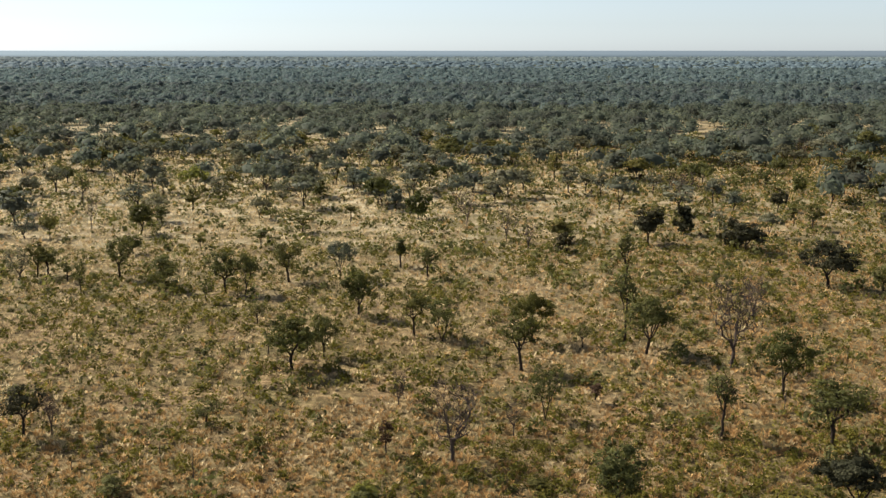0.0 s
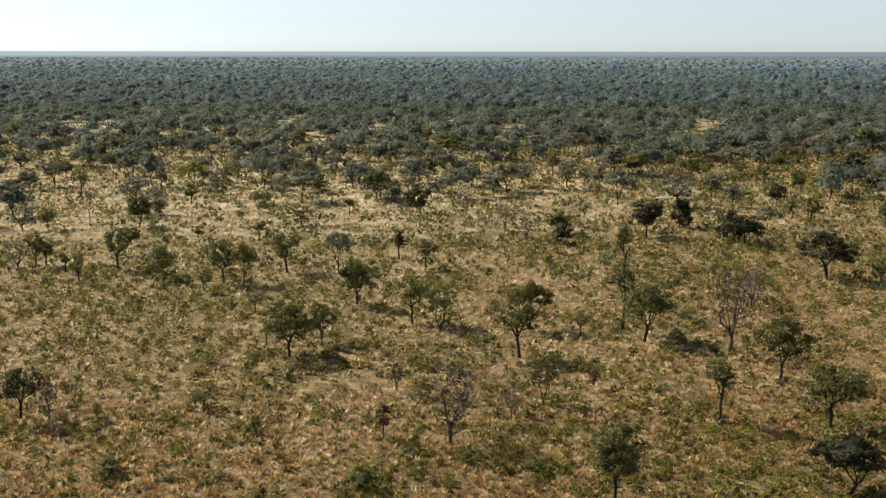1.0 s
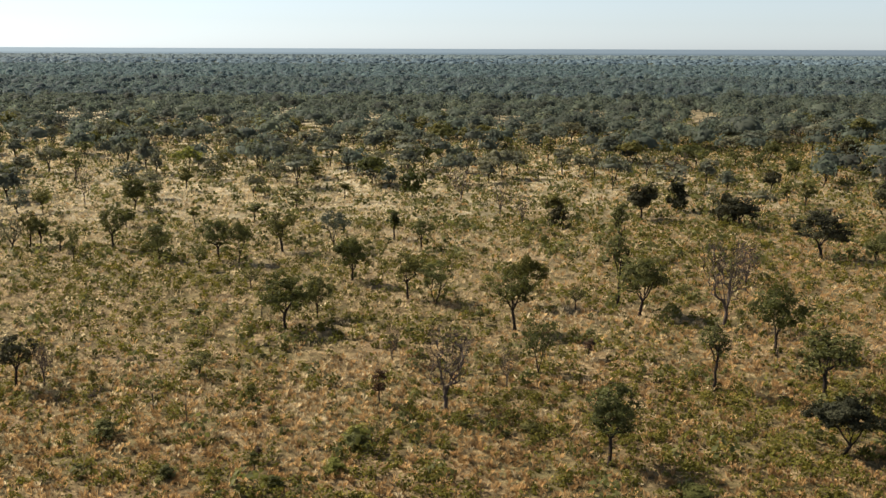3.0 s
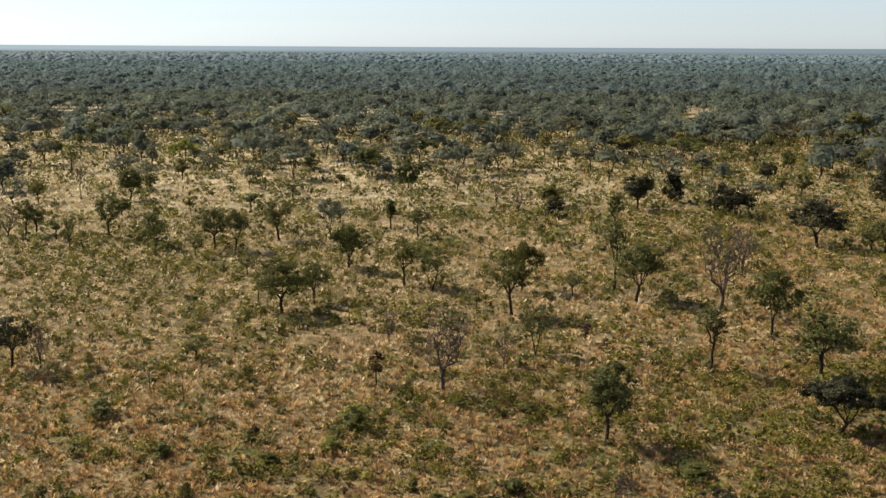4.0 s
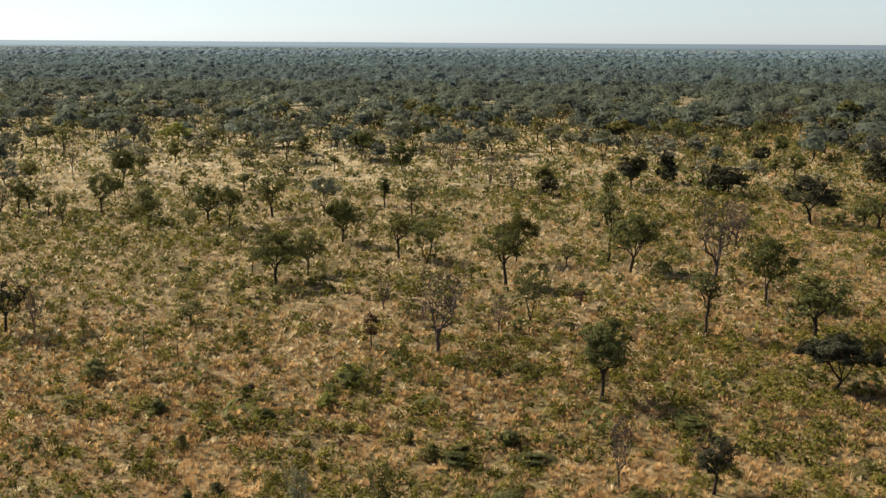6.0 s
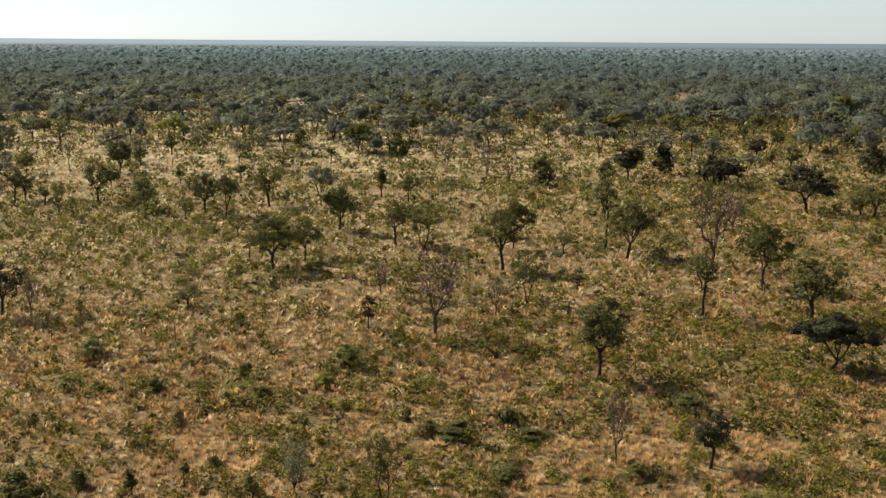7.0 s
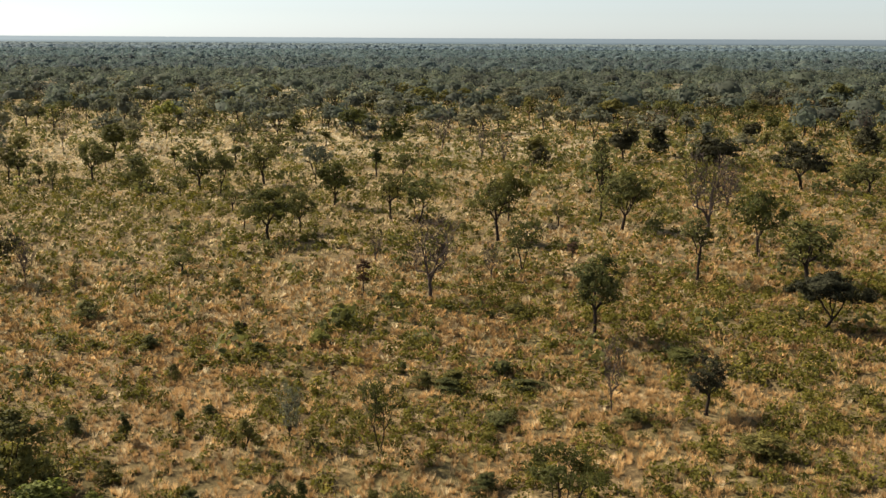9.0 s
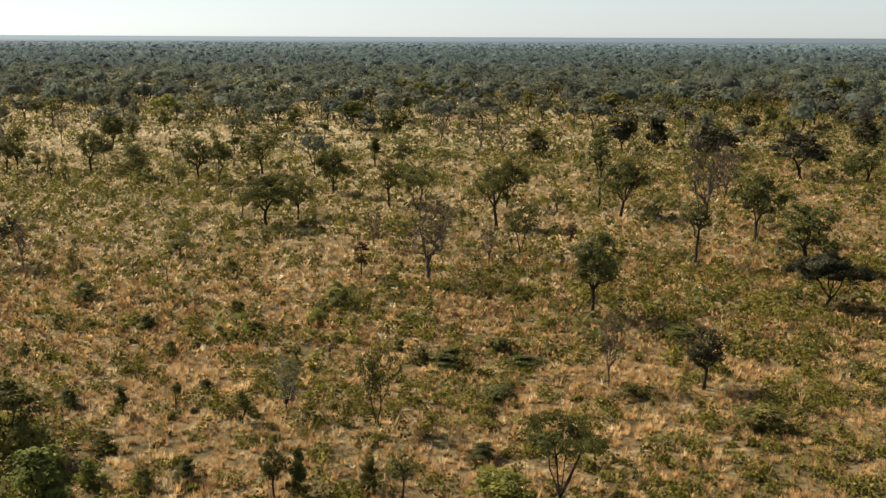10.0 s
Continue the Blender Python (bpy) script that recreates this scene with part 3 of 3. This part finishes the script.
plant("vase_olive", -54.8, 129.2, 4.83, 3.34)
plant("vase_olive", -53.5, 129.7, 4.01, 3.81)
plant("sapling_dark", -6.0, 135.3, 4.11, 2.39)
plant("round_dark", -46.6, 144.2, 2.81, 3.55)
plant("sapling", -36.4, 144.9, 3.00, 1.87)
plant("bush_black", 18.5, 145.5, 3.11, 3.08)
plant("round_black", 46.0, 146.1, 4.43, 6.03)
plant("bare", 13.1, 147.5, 4.97, 3.82)
plant("sapling", -28.2, 148.8, 2.90, 2.09)
plant("bush_black", 44.9, 150.3, 4.46, 4.25)
plant("round_black", 32.4, 152.3, 5.49, 5.92)
plant("bare", 10.1, 154.1, 6.08, 3.80)
plant("grey_leaf", -68.1, 157.0, 4.05, 4.58)
plant("vase_olive", -64.0, 157.1, 3.87, 3.12)
plant("bush_black", 39.8, 160.2, 4.82, 5.08)
plant("round_dark", -50.2, 160.6, 4.98, 5.43)
plant("vase_sparse", -23.6, 162.5, 3.82, 5.70)
plant("vase_olive", 63.0, 164.6, 4.57, 3.68)
plant("bush_black", 77.0, 164.9, 4.58, 5.24)
plant("bare", -60.4, 166.2, 6.59, 3.29)
plant("vase_olive", -49.0, 168.5, 3.45, 2.75)
plant("bare", 4.2, 169.9, 5.97, 5.17)
plant("sapling", 62.0, 170.7, 3.12, 2.00)
plant("bush_olive", 80.6, 172.6, 3.55, 7.64)
plant("sapling", -16.5, 172.9, 3.04, 2.02)
plant("bush_dark", -4.5, 176.2, 4.94, 4.94)
plant("umbrella_dark", -80.6, 182.6, 4.98, 6.36)
plant("vase_olive", -47.3, 183.6, 4.59, 3.63)
plant("round_black", 63.9, 185.2, 3.59, 3.90)
plant("umbrella_dark", -12.6, 190.6, 5.54, 7.32)
plant("vase_grey", 54.3, 195.4, 4.90, 4.11)
plant("umbrella_bright", 78.7, 196.1, 4.93, 5.28)
plant("grey_leaf", -32.5, 197.2, 4.35, 5.27)
plant("bare", 48.7, 198.0, 5.77, 7.85)
plant("grey_leaf", -45.8, 199.6, 5.20, 5.56)
plant("umbrella_grey", 13.7, 202.6, 6.00, 9.43)
plant("round_grey", -28.7, 203.1, 6.81, 5.89)
plant("vase_grey", 32.9, 203.2, 5.43, 3.79)
plant("vase_grey", -58.6, 204.1, 4.96, 3.55)
plant("round_grey", -87.0, 205.2, 4.15, 5.46)
plant("bush_olive", -25.7, 205.3, 3.33, 4.29)
plant("umbrella_grey", -6.2, 205.9, 5.61, 6.22)
plant("umbrella_bright", -52.4, 206.4, 5.96, 6.69)
plant("vase_grey", 26.7, 207.0, 6.25, 5.30)
plant("bush_dark", 76.3, 208.7, 3.65, 3.41)
plant("round_grey", -62.5, 210.2, 7.39, 5.35)
plant("vase_grey", -83.7, 210.5, 5.46, 5.59)
plant("bush_black", 94.0, 211.4, 3.45, 5.18)
plant("vase_grey", 17.4, 212.0, 4.55, 4.93)
plant("vase_grey", 31.1, 212.4, 3.95, 3.71)
plant("round_grey", -51.8, 212.8, 4.42, 3.94)
plant("vase_sparse", 70.6, 213.8, 4.60, 3.99)
plant("umbrella_grey", -70.0, 218.8, 5.79, 5.56)
plant("umbrella_dark", -3.0, 219.0, 5.32, 8.13)
plant("round_black", 93.1, 221.4, 6.30, 6.71)
plant("sapling", -21.6, 221.8, 4.74, 1.80)
plant("umbrella_grey", -74.8, 222.1, 6.00, 5.13)
plant("vase_sparse", 69.0, 225.2, 4.18, 4.19)
plant("umbrella_olive", 45.6, 226.7, 5.64, 7.38)
plant("vase_sparse", 26.2, 229.7, 6.23, 4.26)
plant("round_grey", 41.4, 232.8, 6.99, 8.11)
plant("umbrella_grey", -49.6, 239.8, 5.51, 6.09)
plant("vase_grey", 60.0, 251.6, 6.09, 5.54)
plant("umbrella_grey", -11.6, 256.1, 5.88, 7.39)
plant("umbrella_grey", -44.3, 257.7, 4.73, 8.32)
plant("umbrella_grey", 84.0, 260.4, 5.55, 7.85)
plant("umbrella_grey", 90.2, 260.7, 5.56, 7.56)
plant("umbrella_grey", 95.1, 260.9, 4.07, 6.05)
plant("umbrella_grey", -55.6, 262.0, 6.30, 9.05)
plant("umbrella_grey", -50.7, 262.3, 5.26, 5.74)
plant("umbrella_grey", -22.6, 263.6, 6.34, 5.78)
plant("umbrella_olive", 2.5, 264.8, 5.92, 7.95)
plant("umbrella_olive", 7.9, 265.0, 5.63, 6.43)
plant("round_grey", 16.6, 265.4, 4.88, 4.60)
plant("round_grey", 25.6, 265.9, 6.41, 7.07)
plant("umbrella_grey", -104.3, 266.4, 5.78, 6.12)
plant("round_grey", -29.7, 266.6, 5.65, 5.53)
plant("umbrella_grey", 56.7, 267.3, 6.45, 9.28)
plant("umbrella_grey", 71.6, 268.0, 6.01, 8.07)
plant("umbrella_grey", -90.9, 268.8, 6.44, 8.03)
plant("umbrella_grey", -85.3, 269.0, 5.68, 6.49)
plant("umbrella_grey", -74.2, 269.6, 5.70, 7.13)
plant("umbrella_olive", 12.9, 273.8, 5.81, 8.22)
plant("umbrella_grey", 81.2, 277.2, 5.89, 9.63)
plant("umbrella_grey", 107.5, 278.5, 5.93, 9.68)
plant("umbrella_grey", -18.4, 281.4, 5.95, 7.46)
plant("umbrella_grey", -120.1, 281.8, 4.66, 8.08)
plant("umbrella_grey", 38.8, 284.3, 6.03, 8.53)
plant("umbrella_grey", -103.3, 286.6, 3.92, 5.26)
plant("round_grey", -70.1, 288.3, 5.59, 6.62)
plant("umbrella_grey", 118.0, 288.3, 5.30, 7.01)
plant("umbrella_olive", 124.0, 288.6, 6.96, 8.69)
plant("umbrella_grey", -43.9, 289.7, 5.29, 7.00)
plant("umbrella_grey", 138.7, 307.9, 4.95, 7.48)

# ---- woodland that closes with distance ----
PLACED = [(o.location.x, o.location.y) for o in scene.objects if o.parent is None and o.get("category") in ("tree", "bush")]


def wood_density(x, y):
    """Share of the closed woodland's trees at a place: open savanna near, closed canopy beyond a ragged edge."""
    edge = 262 + 45 * noise.noise((x * 0.012, y * 0.012, 3.1)) + 30 * noise.noise((x * 0.04, y * 0.04, 8.1)) - 0.15 * x
    f = (y - edge) / 190
    return min(1.0, max(0.0, f + 0.5)) ** 1.5


spot = random.Random(11)
MIX = ["umbrella_grey", "umbrella_grey", "umbrella_olive", "round_grey", "round_grey", "round_olive", "vase_grey", "vase_sparse", "bush_olive", "grey_leaf", "bare"]
count = 0
while count < 190:
    y = math.sqrt(spot.uniform(150 ** 2, 330 ** 2))
    x = spot.uniform(-1, 1) * (0.47 * y + 12)
    keep = 0.16 + 0.5 * max(0.0, (y - 180) / 130)
    if spot.random() > keep or any((x - a) ** 2 + (y - b) ** 2 < 5.5 ** 2 for a, b in PLACED):
        continue
    kind = spot.choice(MIX)
    h = spot.uniform(3.6, 6.6) * (0.62 if kind.startswith("bush") else 1.0)
    plant(kind, x, y, h, h * spot.uniform(0.85, 1.35) * (0.75 if kind in ("vase_sparse", "bare", "grey_leaf") else 1.0), far=True)
    PLACED.append((x, y))
    count += 1


def forest(name, near, far, spacing, sprays, size, stems, seed, foliage, label):
    """Woodland: broad low crowns, each an uneven rounded body wrapped in leaf sprays, on leaning limbs, joined."""
    rng = np.random.default_rng(seed)
    n = int(0.52 * (far ** 2 - near ** 2) / spacing ** 2)
    y = np.sqrt(rng.uniform(near ** 2, far ** 2, n))
    x = rng.uniform(-1, 1, n) * (0.50 * y + 15)
    if near < 700:
        keep = np.array([wood_density(a, b) for a, b in zip(x, y)]) > rng.random(n)
        x, y = x[keep], y[keep]
    n = len(x)
    h = 5.5 * np.exp(0.17 * rng.normal(size=n))
    wide = 0.5 * h * rng.uniform(0.75, 1.5, n) * (spacing / 8.5) ** 0.6
    tall = h * rng.uniform(0.34, 0.48, n)
    kind = np.clip(0.48 + 0.22 * rng.normal(size=n), 0, 1)
    centre = np.stack([x, y, h - tall], 1)
    inner = 0.72 if sprays else 1.0
    p, t = domes(rng, centre, wide * inner, tall * inner, 6, (-0.15, 0.6))
    points, faces, tones, base = [p], [t], [np.repeat(kind, len(p) // n)], len(p)
    if sprays:
        k = np.repeat(np.arange(n), sprays)
        a, e = rng.uniform(0, 6.283, len(k)), np.arcsin(rng.uniform(-0.35, 1.0, len(k)))
        phase = rng.uniform(0, 6.283, (4, n))
        lump = 0.94 + 0.15 * np.sin(2 * a + phase[0, k]) + 0.13 * np.sin(4 * a + phase[1, k]) * np.cos(e) + 0.15 * np.sin(3 * a + phase[2, k]) * np.sin(5 * e + phase[3, k])
        way = np.stack([np.cos(e) * np.cos(a), np.cos(e) * np.sin(a), np.sin(e)], 1)
        axes = np.stack([wide[k], wide[k], tall[k]], 1)
        c = centre[k] + way * axes * (lump * (1.1 - 0.36 * rng.random(len(k)) ** 2))[:, None]
        p, t = leaf_cards(rng, c, size * rng.uniform(0.6, 1.3, len(k)), 0.0, 0.4, unit(way / axes) * 0.9)
        points.append(p)
        faces.append(t + base)
        tones.append(np.repeat(kind[k] + 0.35 * (lump - 0.94) + 0.06 * rng.normal(size=len(k)), 4))
        base += len(p)
    green = sum(len(f) for f in faces)
    foot = np.stack([x, y, 0 * x], 1)
    b = 0.10
    for fork in range(stems):
        turn = rng.uniform(0, 6.283, n)
        head = np.stack([x + 0.45 * wide * np.cos(turn), y + 0.45 * wide * np.sin(turn), h * 0.72], 1)
        points.append(np.stack([foot + (-b, 0, 0), foot + (b, 0.0, 0), foot + (0, b, 0), head], 1).reshape(-1, 3))
        s = base + 4 * np.arange(n)[:, None]
        faces.append(np.concatenate([s + (0, 1, 3), s + (1, 2, 3), s + (2, 0, 3)]))
        tones.append(np.repeat(kind, 4))
        base += 4 * n
    faces = np.concatenate(faces)
    me = mesh_of(name, np.concatenate(points), faces, foliage, np.concatenate(tones), smooth=True)
    me.materials.append(BARK)
    me.polygons.foreach_set("material_index", (np.arange(len(faces)) >= green).astype(np.int32))
    tagged(new(name, me), label, "woodland", kind="stuff")


# the foliage colours carry the haze, band by band
forest("woodland_edge", 165, 480, 8.0, 120, 0.72, 2, 21, FOREST, "grey-green, slightly hazed flat-crowned trees closing into woodland behind the savanna")
forest("inner_woodland", 470, 800, 8.3, 44, 1.0, 2, 24, WOODLAND, "closed woodland of flat-crowned trees, bluish to stand for haze")
forest("woodland", 780, 1500, 11.2, 13, 1.65, 0, 22, DEEP_WOODLAND, "closed woodland canopy reaching into the distance, bluish to stand for haze")
forest("far_woodland", 1500, 2500, 26.0, 0, 1.0, 0, 23, FAR_WOODLAND, "far woodland canopy behind the nearer trees, blue haze put into its colour")
forest("farthest_woodland", 2500, 4400, 30.0, 0, 1.0, 0, 25, FARTHEST_WOODLAND, "farthest woodland canopy towards the horizon, pale haze put into its colour")


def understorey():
    """Added dark sheet for the shaded shrubs under the closed canopy, uneven, from the woodland's edge to the last
    trees.
    """
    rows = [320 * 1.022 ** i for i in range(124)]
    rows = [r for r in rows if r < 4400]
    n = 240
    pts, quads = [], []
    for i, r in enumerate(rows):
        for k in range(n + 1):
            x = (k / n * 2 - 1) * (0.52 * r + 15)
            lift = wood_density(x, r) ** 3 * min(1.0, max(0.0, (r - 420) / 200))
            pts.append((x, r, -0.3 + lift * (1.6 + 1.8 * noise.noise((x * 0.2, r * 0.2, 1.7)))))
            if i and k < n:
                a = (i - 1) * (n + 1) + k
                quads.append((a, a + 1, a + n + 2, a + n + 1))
    tagged(new("understorey", mesh_of("understorey", np.array(pts), np.array(quads), SHADED_FLOOR)), "added dark olive sheet under the closed woodland canopy, standing for shaded shrubs", "shrubs", kind="stuff")


understorey()

# ---- dry grass and green undergrowth ----


def scatter(rng, near, far, spacing):
    n = int(0.49 * (far ** 2 - near ** 2) / spacing ** 2)
    y = np.sqrt(rng.uniform(near ** 2, far ** 2, n))
    return rng.uniform(-1, 1, n) * (0.47 * y + 6), y


def green_share(x, y):
    """Where green undergrowth takes over from straw: greener in a few hollows and to the right, where the darker green
    also imitates thinner haze.
    """
    v = 0.35 * noise.noise((x * 0.055, y * 0.055, 7.7)) + 0.45 * noise.noise((x * 0.15, y * 0.15, 1.3)) + 0.6 * noise.noise((x * 0.36, y * 0.36, 2.9)) + 0.95 * noise.noise((x * 0.85, y * 0.85, 5.1))
    # the bearing term also darkens the right, in place of a sunward haze veil
    side = (0.06 + 0.32 * min(1.0, max(0.0, (y - 100) / 80))) * math.tanh((x / y - 0.12) * 5)
    hollow = 0.6 * math.exp(-((x + 33) / 16) ** 2 - ((y - 112) / 20) ** 2) + 0.25 * math.exp(-((x - 20) / 10) ** 2 - ((y - 140) / 20) ** 2)
    hollow += 0.22 * math.exp(-((x - 14) / 9) ** 2 - ((y - 42) / 11) ** 2) + 0.12 * max(0.0, min(1.0, (44 - y) / 8))
    return min(1.0, max(0.0, 0.54 + 2.0 * v + side + hollow))


def dry_grass():
    """Tufts of arching straws; each tuft has a pale, tan or weathered brown tone of its own, more often pale far off
    and to the left.
    """
    rng = np.random.default_rng(31)
    pts, tris, tones, paled, base = [], [], [], [], 0
    for near, far, spacing, blades, size, thick in ((20, 50, 0.30, 22, 0.85, 0.015), (50, 80, 0.37, 11, 0.92, 0.023), (80, 150, 0.58, 7, 1.2, 0.038), (150, 340, 1.2, 6, 2.1, 0.07)):
        x, y = scatter(rng, near, far, spacing)
        g = np.array([green_share(a, b) for a, b in zip(x, y)])
        ok = rng.random(len(x)) > 0.85 * g
        x, y = x[ok], y[ok]
        n = len(x)
        tall = (0.20 + 0.42 * rng.random(n) ** 1.8) * size ** 0.45
        wide = 0.26 * size * rng.uniform(0.6, 1.35, n)
        drift = np.array([0.30 * noise.noise((a * 0.35, b * 0.35, 4.4)) + 0.25 * noise.noise((a * 0.09, b * 0.09, 6.1)) for a, b in zip(x, y)])
        tuft = 0.52 + (0.24 if far < 100 else 0.17) * rng.normal(size=n) + drift
        k = np.repeat(np.arange(n), blades)
        m = len(k)
        a = rng.uniform(0, 6.283, m)
        way = np.stack([np.cos(a), np.sin(a), 0 * a], 1)
        foot = np.stack([x[k], y[k], 0 * a], 1) + way * (wide[k] * 0.35 * rng.random(m))[:, None]
        reach = wide[k] * rng.uniform(0.25, 1.25, m)
        rise = tall[k] * rng.uniform(0.55, 1.1, m)
        mid = foot + way * (0.45 * reach)[:, None] + np.stack([0 * a, 0 * a, 0.72 * rise], 1)
        tip = foot + way * reach[:, None] + np.stack([0 * a, 0 * a, rise], 1)
        side = np.stack([-np.sin(a), np.cos(a), 0 * a], 1) * (thick * rng.uniform(0.6, 1.4, m))[:, None]
        fine = blades > 20
        p = (np.stack([foot - side, foot + side, tip], 1) if fine else np.stack([foot, mid - side, tip, mid + side], 1)).reshape(-1, 3)
        q = base + (3 if fine else 4) * np.arange(m)[:, None]
        pts.append(p)
        tris.append(q + (0, 1, 2) if fine else np.concatenate([q + (0, 1, 2), q + (0, 2, 3)]))
        tones.append(np.repeat(tuft[k], 3 if fine else 4))
        base += len(p)
        # paler far off and to the left, partly putting sunward haze into the colour
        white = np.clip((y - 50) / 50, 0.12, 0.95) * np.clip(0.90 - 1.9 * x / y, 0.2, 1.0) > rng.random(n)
        paled.append(white[k] if fine else np.tile(white[k], 2))
    me = mesh_of("dry_grass", np.concatenate(pts), np.concatenate(tris), STRAW, np.concatenate(tones))
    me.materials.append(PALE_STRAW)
    me.polygons.foreach_set("material_index", np.concatenate(paled).astype(np.int32))
    tagged(new("dry_grass", me), "straw-coloured dry grass tufts covering the savanna", "grass", kind="stuff")


def undergrowth():
    rng = np.random.default_rng(37)
    pts, tris, tones, base = [], [], [], 0
    for near, far, spacing, leaves, size in ((20, 48, 0.45, 34, 0.72), (48, 75, 0.56, 24, 1.0), (75, 150, 0.95, 17, 1.5), (150, 340, 1.3, 8, 2.1)):
        x, y = scatter(rng, near, far, spacing)
        g = np.array([green_share(a, b) for a, b in zip(x, y)])
        ok = rng.random(len(x)) < 0.03 + 0.92 * g ** 1.2
        x, y, g = x[ok], y[ok], g[ok]
        n = len(x)
        h = (0.28 + 0.65 * rng.random(n) ** 2.0) * (0.65 + 0.6 * g) * size ** 0.5
        tuft = 0.42 + 0.22 * rng.normal(size=n) + 0.15 * g
        k = np.repeat(np.arange(n), leaves)
        d = unit(rng.normal(size=(n * leaves, 3)) * (1, 1, 0.8) + (0, 0, 0.5)) * np.cbrt(rng.uniform(0.15, 1, (n * leaves, 1)))
        c = np.stack([x[k], y[k], h[k] * 0.35], 1) + d * np.stack([0.10 + h[k] * 0.55, 0.10 + h[k] * 0.55, h[k] * 0.65], 1)
        c[:, 2] = np.maximum(c[:, 2], 0.05)
        p, t = leaf_cards(rng, c, 0.16 * size ** 0.85, 0.1, 0.3, 0.9 * unit(d))
        pts.append(p)
        tris.append(t + base)
        tones.append(np.repeat(tuft[k], 4))
        base += len(p)
    tagged(new("undergrowth", mesh_of("undergrowth", np.concatenate(pts), np.concatenate(tris), FORB, np.concatenate(tones))), "low green leafy undergrowth in patches between the grass", "undergrowth", kind="stuff")


def low_shrubs():
    """Knee-high to man-high shrubs strewn over the open savanna, too many to count."""
    rng = np.random.default_rng(43)
    pts, tris, tones, base = [], [], [], 0
    for near, far, spacing, leaves in ((50, 120, 3.6, 36), (120, 345, 2.55, 17)):
        x, y = scatter(rng, near, far, spacing)
        g = np.array([green_share(a, b) for a, b in zip(x, y)])
        ok = rng.random(len(x)) < 0.35 + 0.6 * g
        x, y = x[ok], y[ok]
        n = len(x)
        h = 0.5 + 1.7 * rng.random(n) ** 2.8
        wide = h * rng.uniform(0.4, 0.9, n)
        k = np.repeat(np.arange(n), leaves)
        d = unit(rng.normal(size=(n * leaves, 3)) + (0, 0, 0.35)) * np.cbrt(rng.uniform(0.2, 1, (n * leaves, 1)))
        c = np.stack([x[k], y[k], h[k] * 0.45], 1) + d * np.stack([wide[k], wide[k], h[k] * 0.5], 1)
        c[:, 2] = np.maximum(c[:, 2], 0.08)
        p, t = leaf_cards(rng, c, 0.25 * np.sqrt(h[k]) * math.sqrt(40 / leaves), 0.1, 0.3, 0.9 * unit(d))
        pts.append(p)
        tris.append(t + base)
        tones.append(np.repeat((0.45 + 0.25 * rng.normal(size=n))[k], 4))
        base += len(p)
    p, t = np.concatenate(pts), np.concatenate(tris)
    tagged(new("low_shrubs", mesh_of("low_shrubs", p, t, LEAF["olive"], np.concatenate(tones))), "small olive green shrubs strewn over the dry grassland", "shrubs", kind="stuff")


dry_grass()
undergrowth()
low_shrubs()

# ---- the haze under the sky, a glowing strip ----


def backdrop():
    m, t, p = shader("distant_haze")
    place = t.nodes.new("ShaderNodeNewGeometry")
    split = t.nodes.new("ShaderNodeSeparateXYZ")
    t.links.new(place.outputs["Position"], split.inputs[0])
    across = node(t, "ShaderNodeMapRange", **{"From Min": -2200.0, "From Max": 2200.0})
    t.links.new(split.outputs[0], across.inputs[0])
    # haze painted as a glow, brighter to the left and towards the top
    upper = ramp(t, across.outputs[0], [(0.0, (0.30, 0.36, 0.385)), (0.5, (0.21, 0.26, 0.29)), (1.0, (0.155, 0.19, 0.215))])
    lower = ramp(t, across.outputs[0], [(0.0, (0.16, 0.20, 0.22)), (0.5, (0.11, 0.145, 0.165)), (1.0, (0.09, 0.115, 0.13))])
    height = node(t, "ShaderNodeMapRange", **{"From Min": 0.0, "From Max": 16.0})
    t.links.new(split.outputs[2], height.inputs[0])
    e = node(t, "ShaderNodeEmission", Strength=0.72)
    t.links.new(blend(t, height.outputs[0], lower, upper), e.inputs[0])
    t.links.new(e.outputs[0], t.nodes["Material Output"].inputs[0])
    pts, quads = [], []
    n = 180
    for k in range(n + 1):
        a = radians(20) + radians(140) * k / n
        # height fitted to the horizon line as the camera sees it
        top = 31 + 1.0 * noise.noise((k * 0.09, 0.3, 0.1))
        pts += [(4880 * math.cos(a), 4880 * math.sin(a), -2), (4880 * math.cos(a), 4880 * math.sin(a), top)]
        if k < n:
            quads.append((2 * k, 2 * k + 1, 2 * k + 3, 2 * k + 2))
    tagged(new("backdrop", mesh_of("backdrop", np.array(pts), np.array(quads), m)), "pale blue glowing strip standing for haze along the horizon", "backdrop", kind="structure")


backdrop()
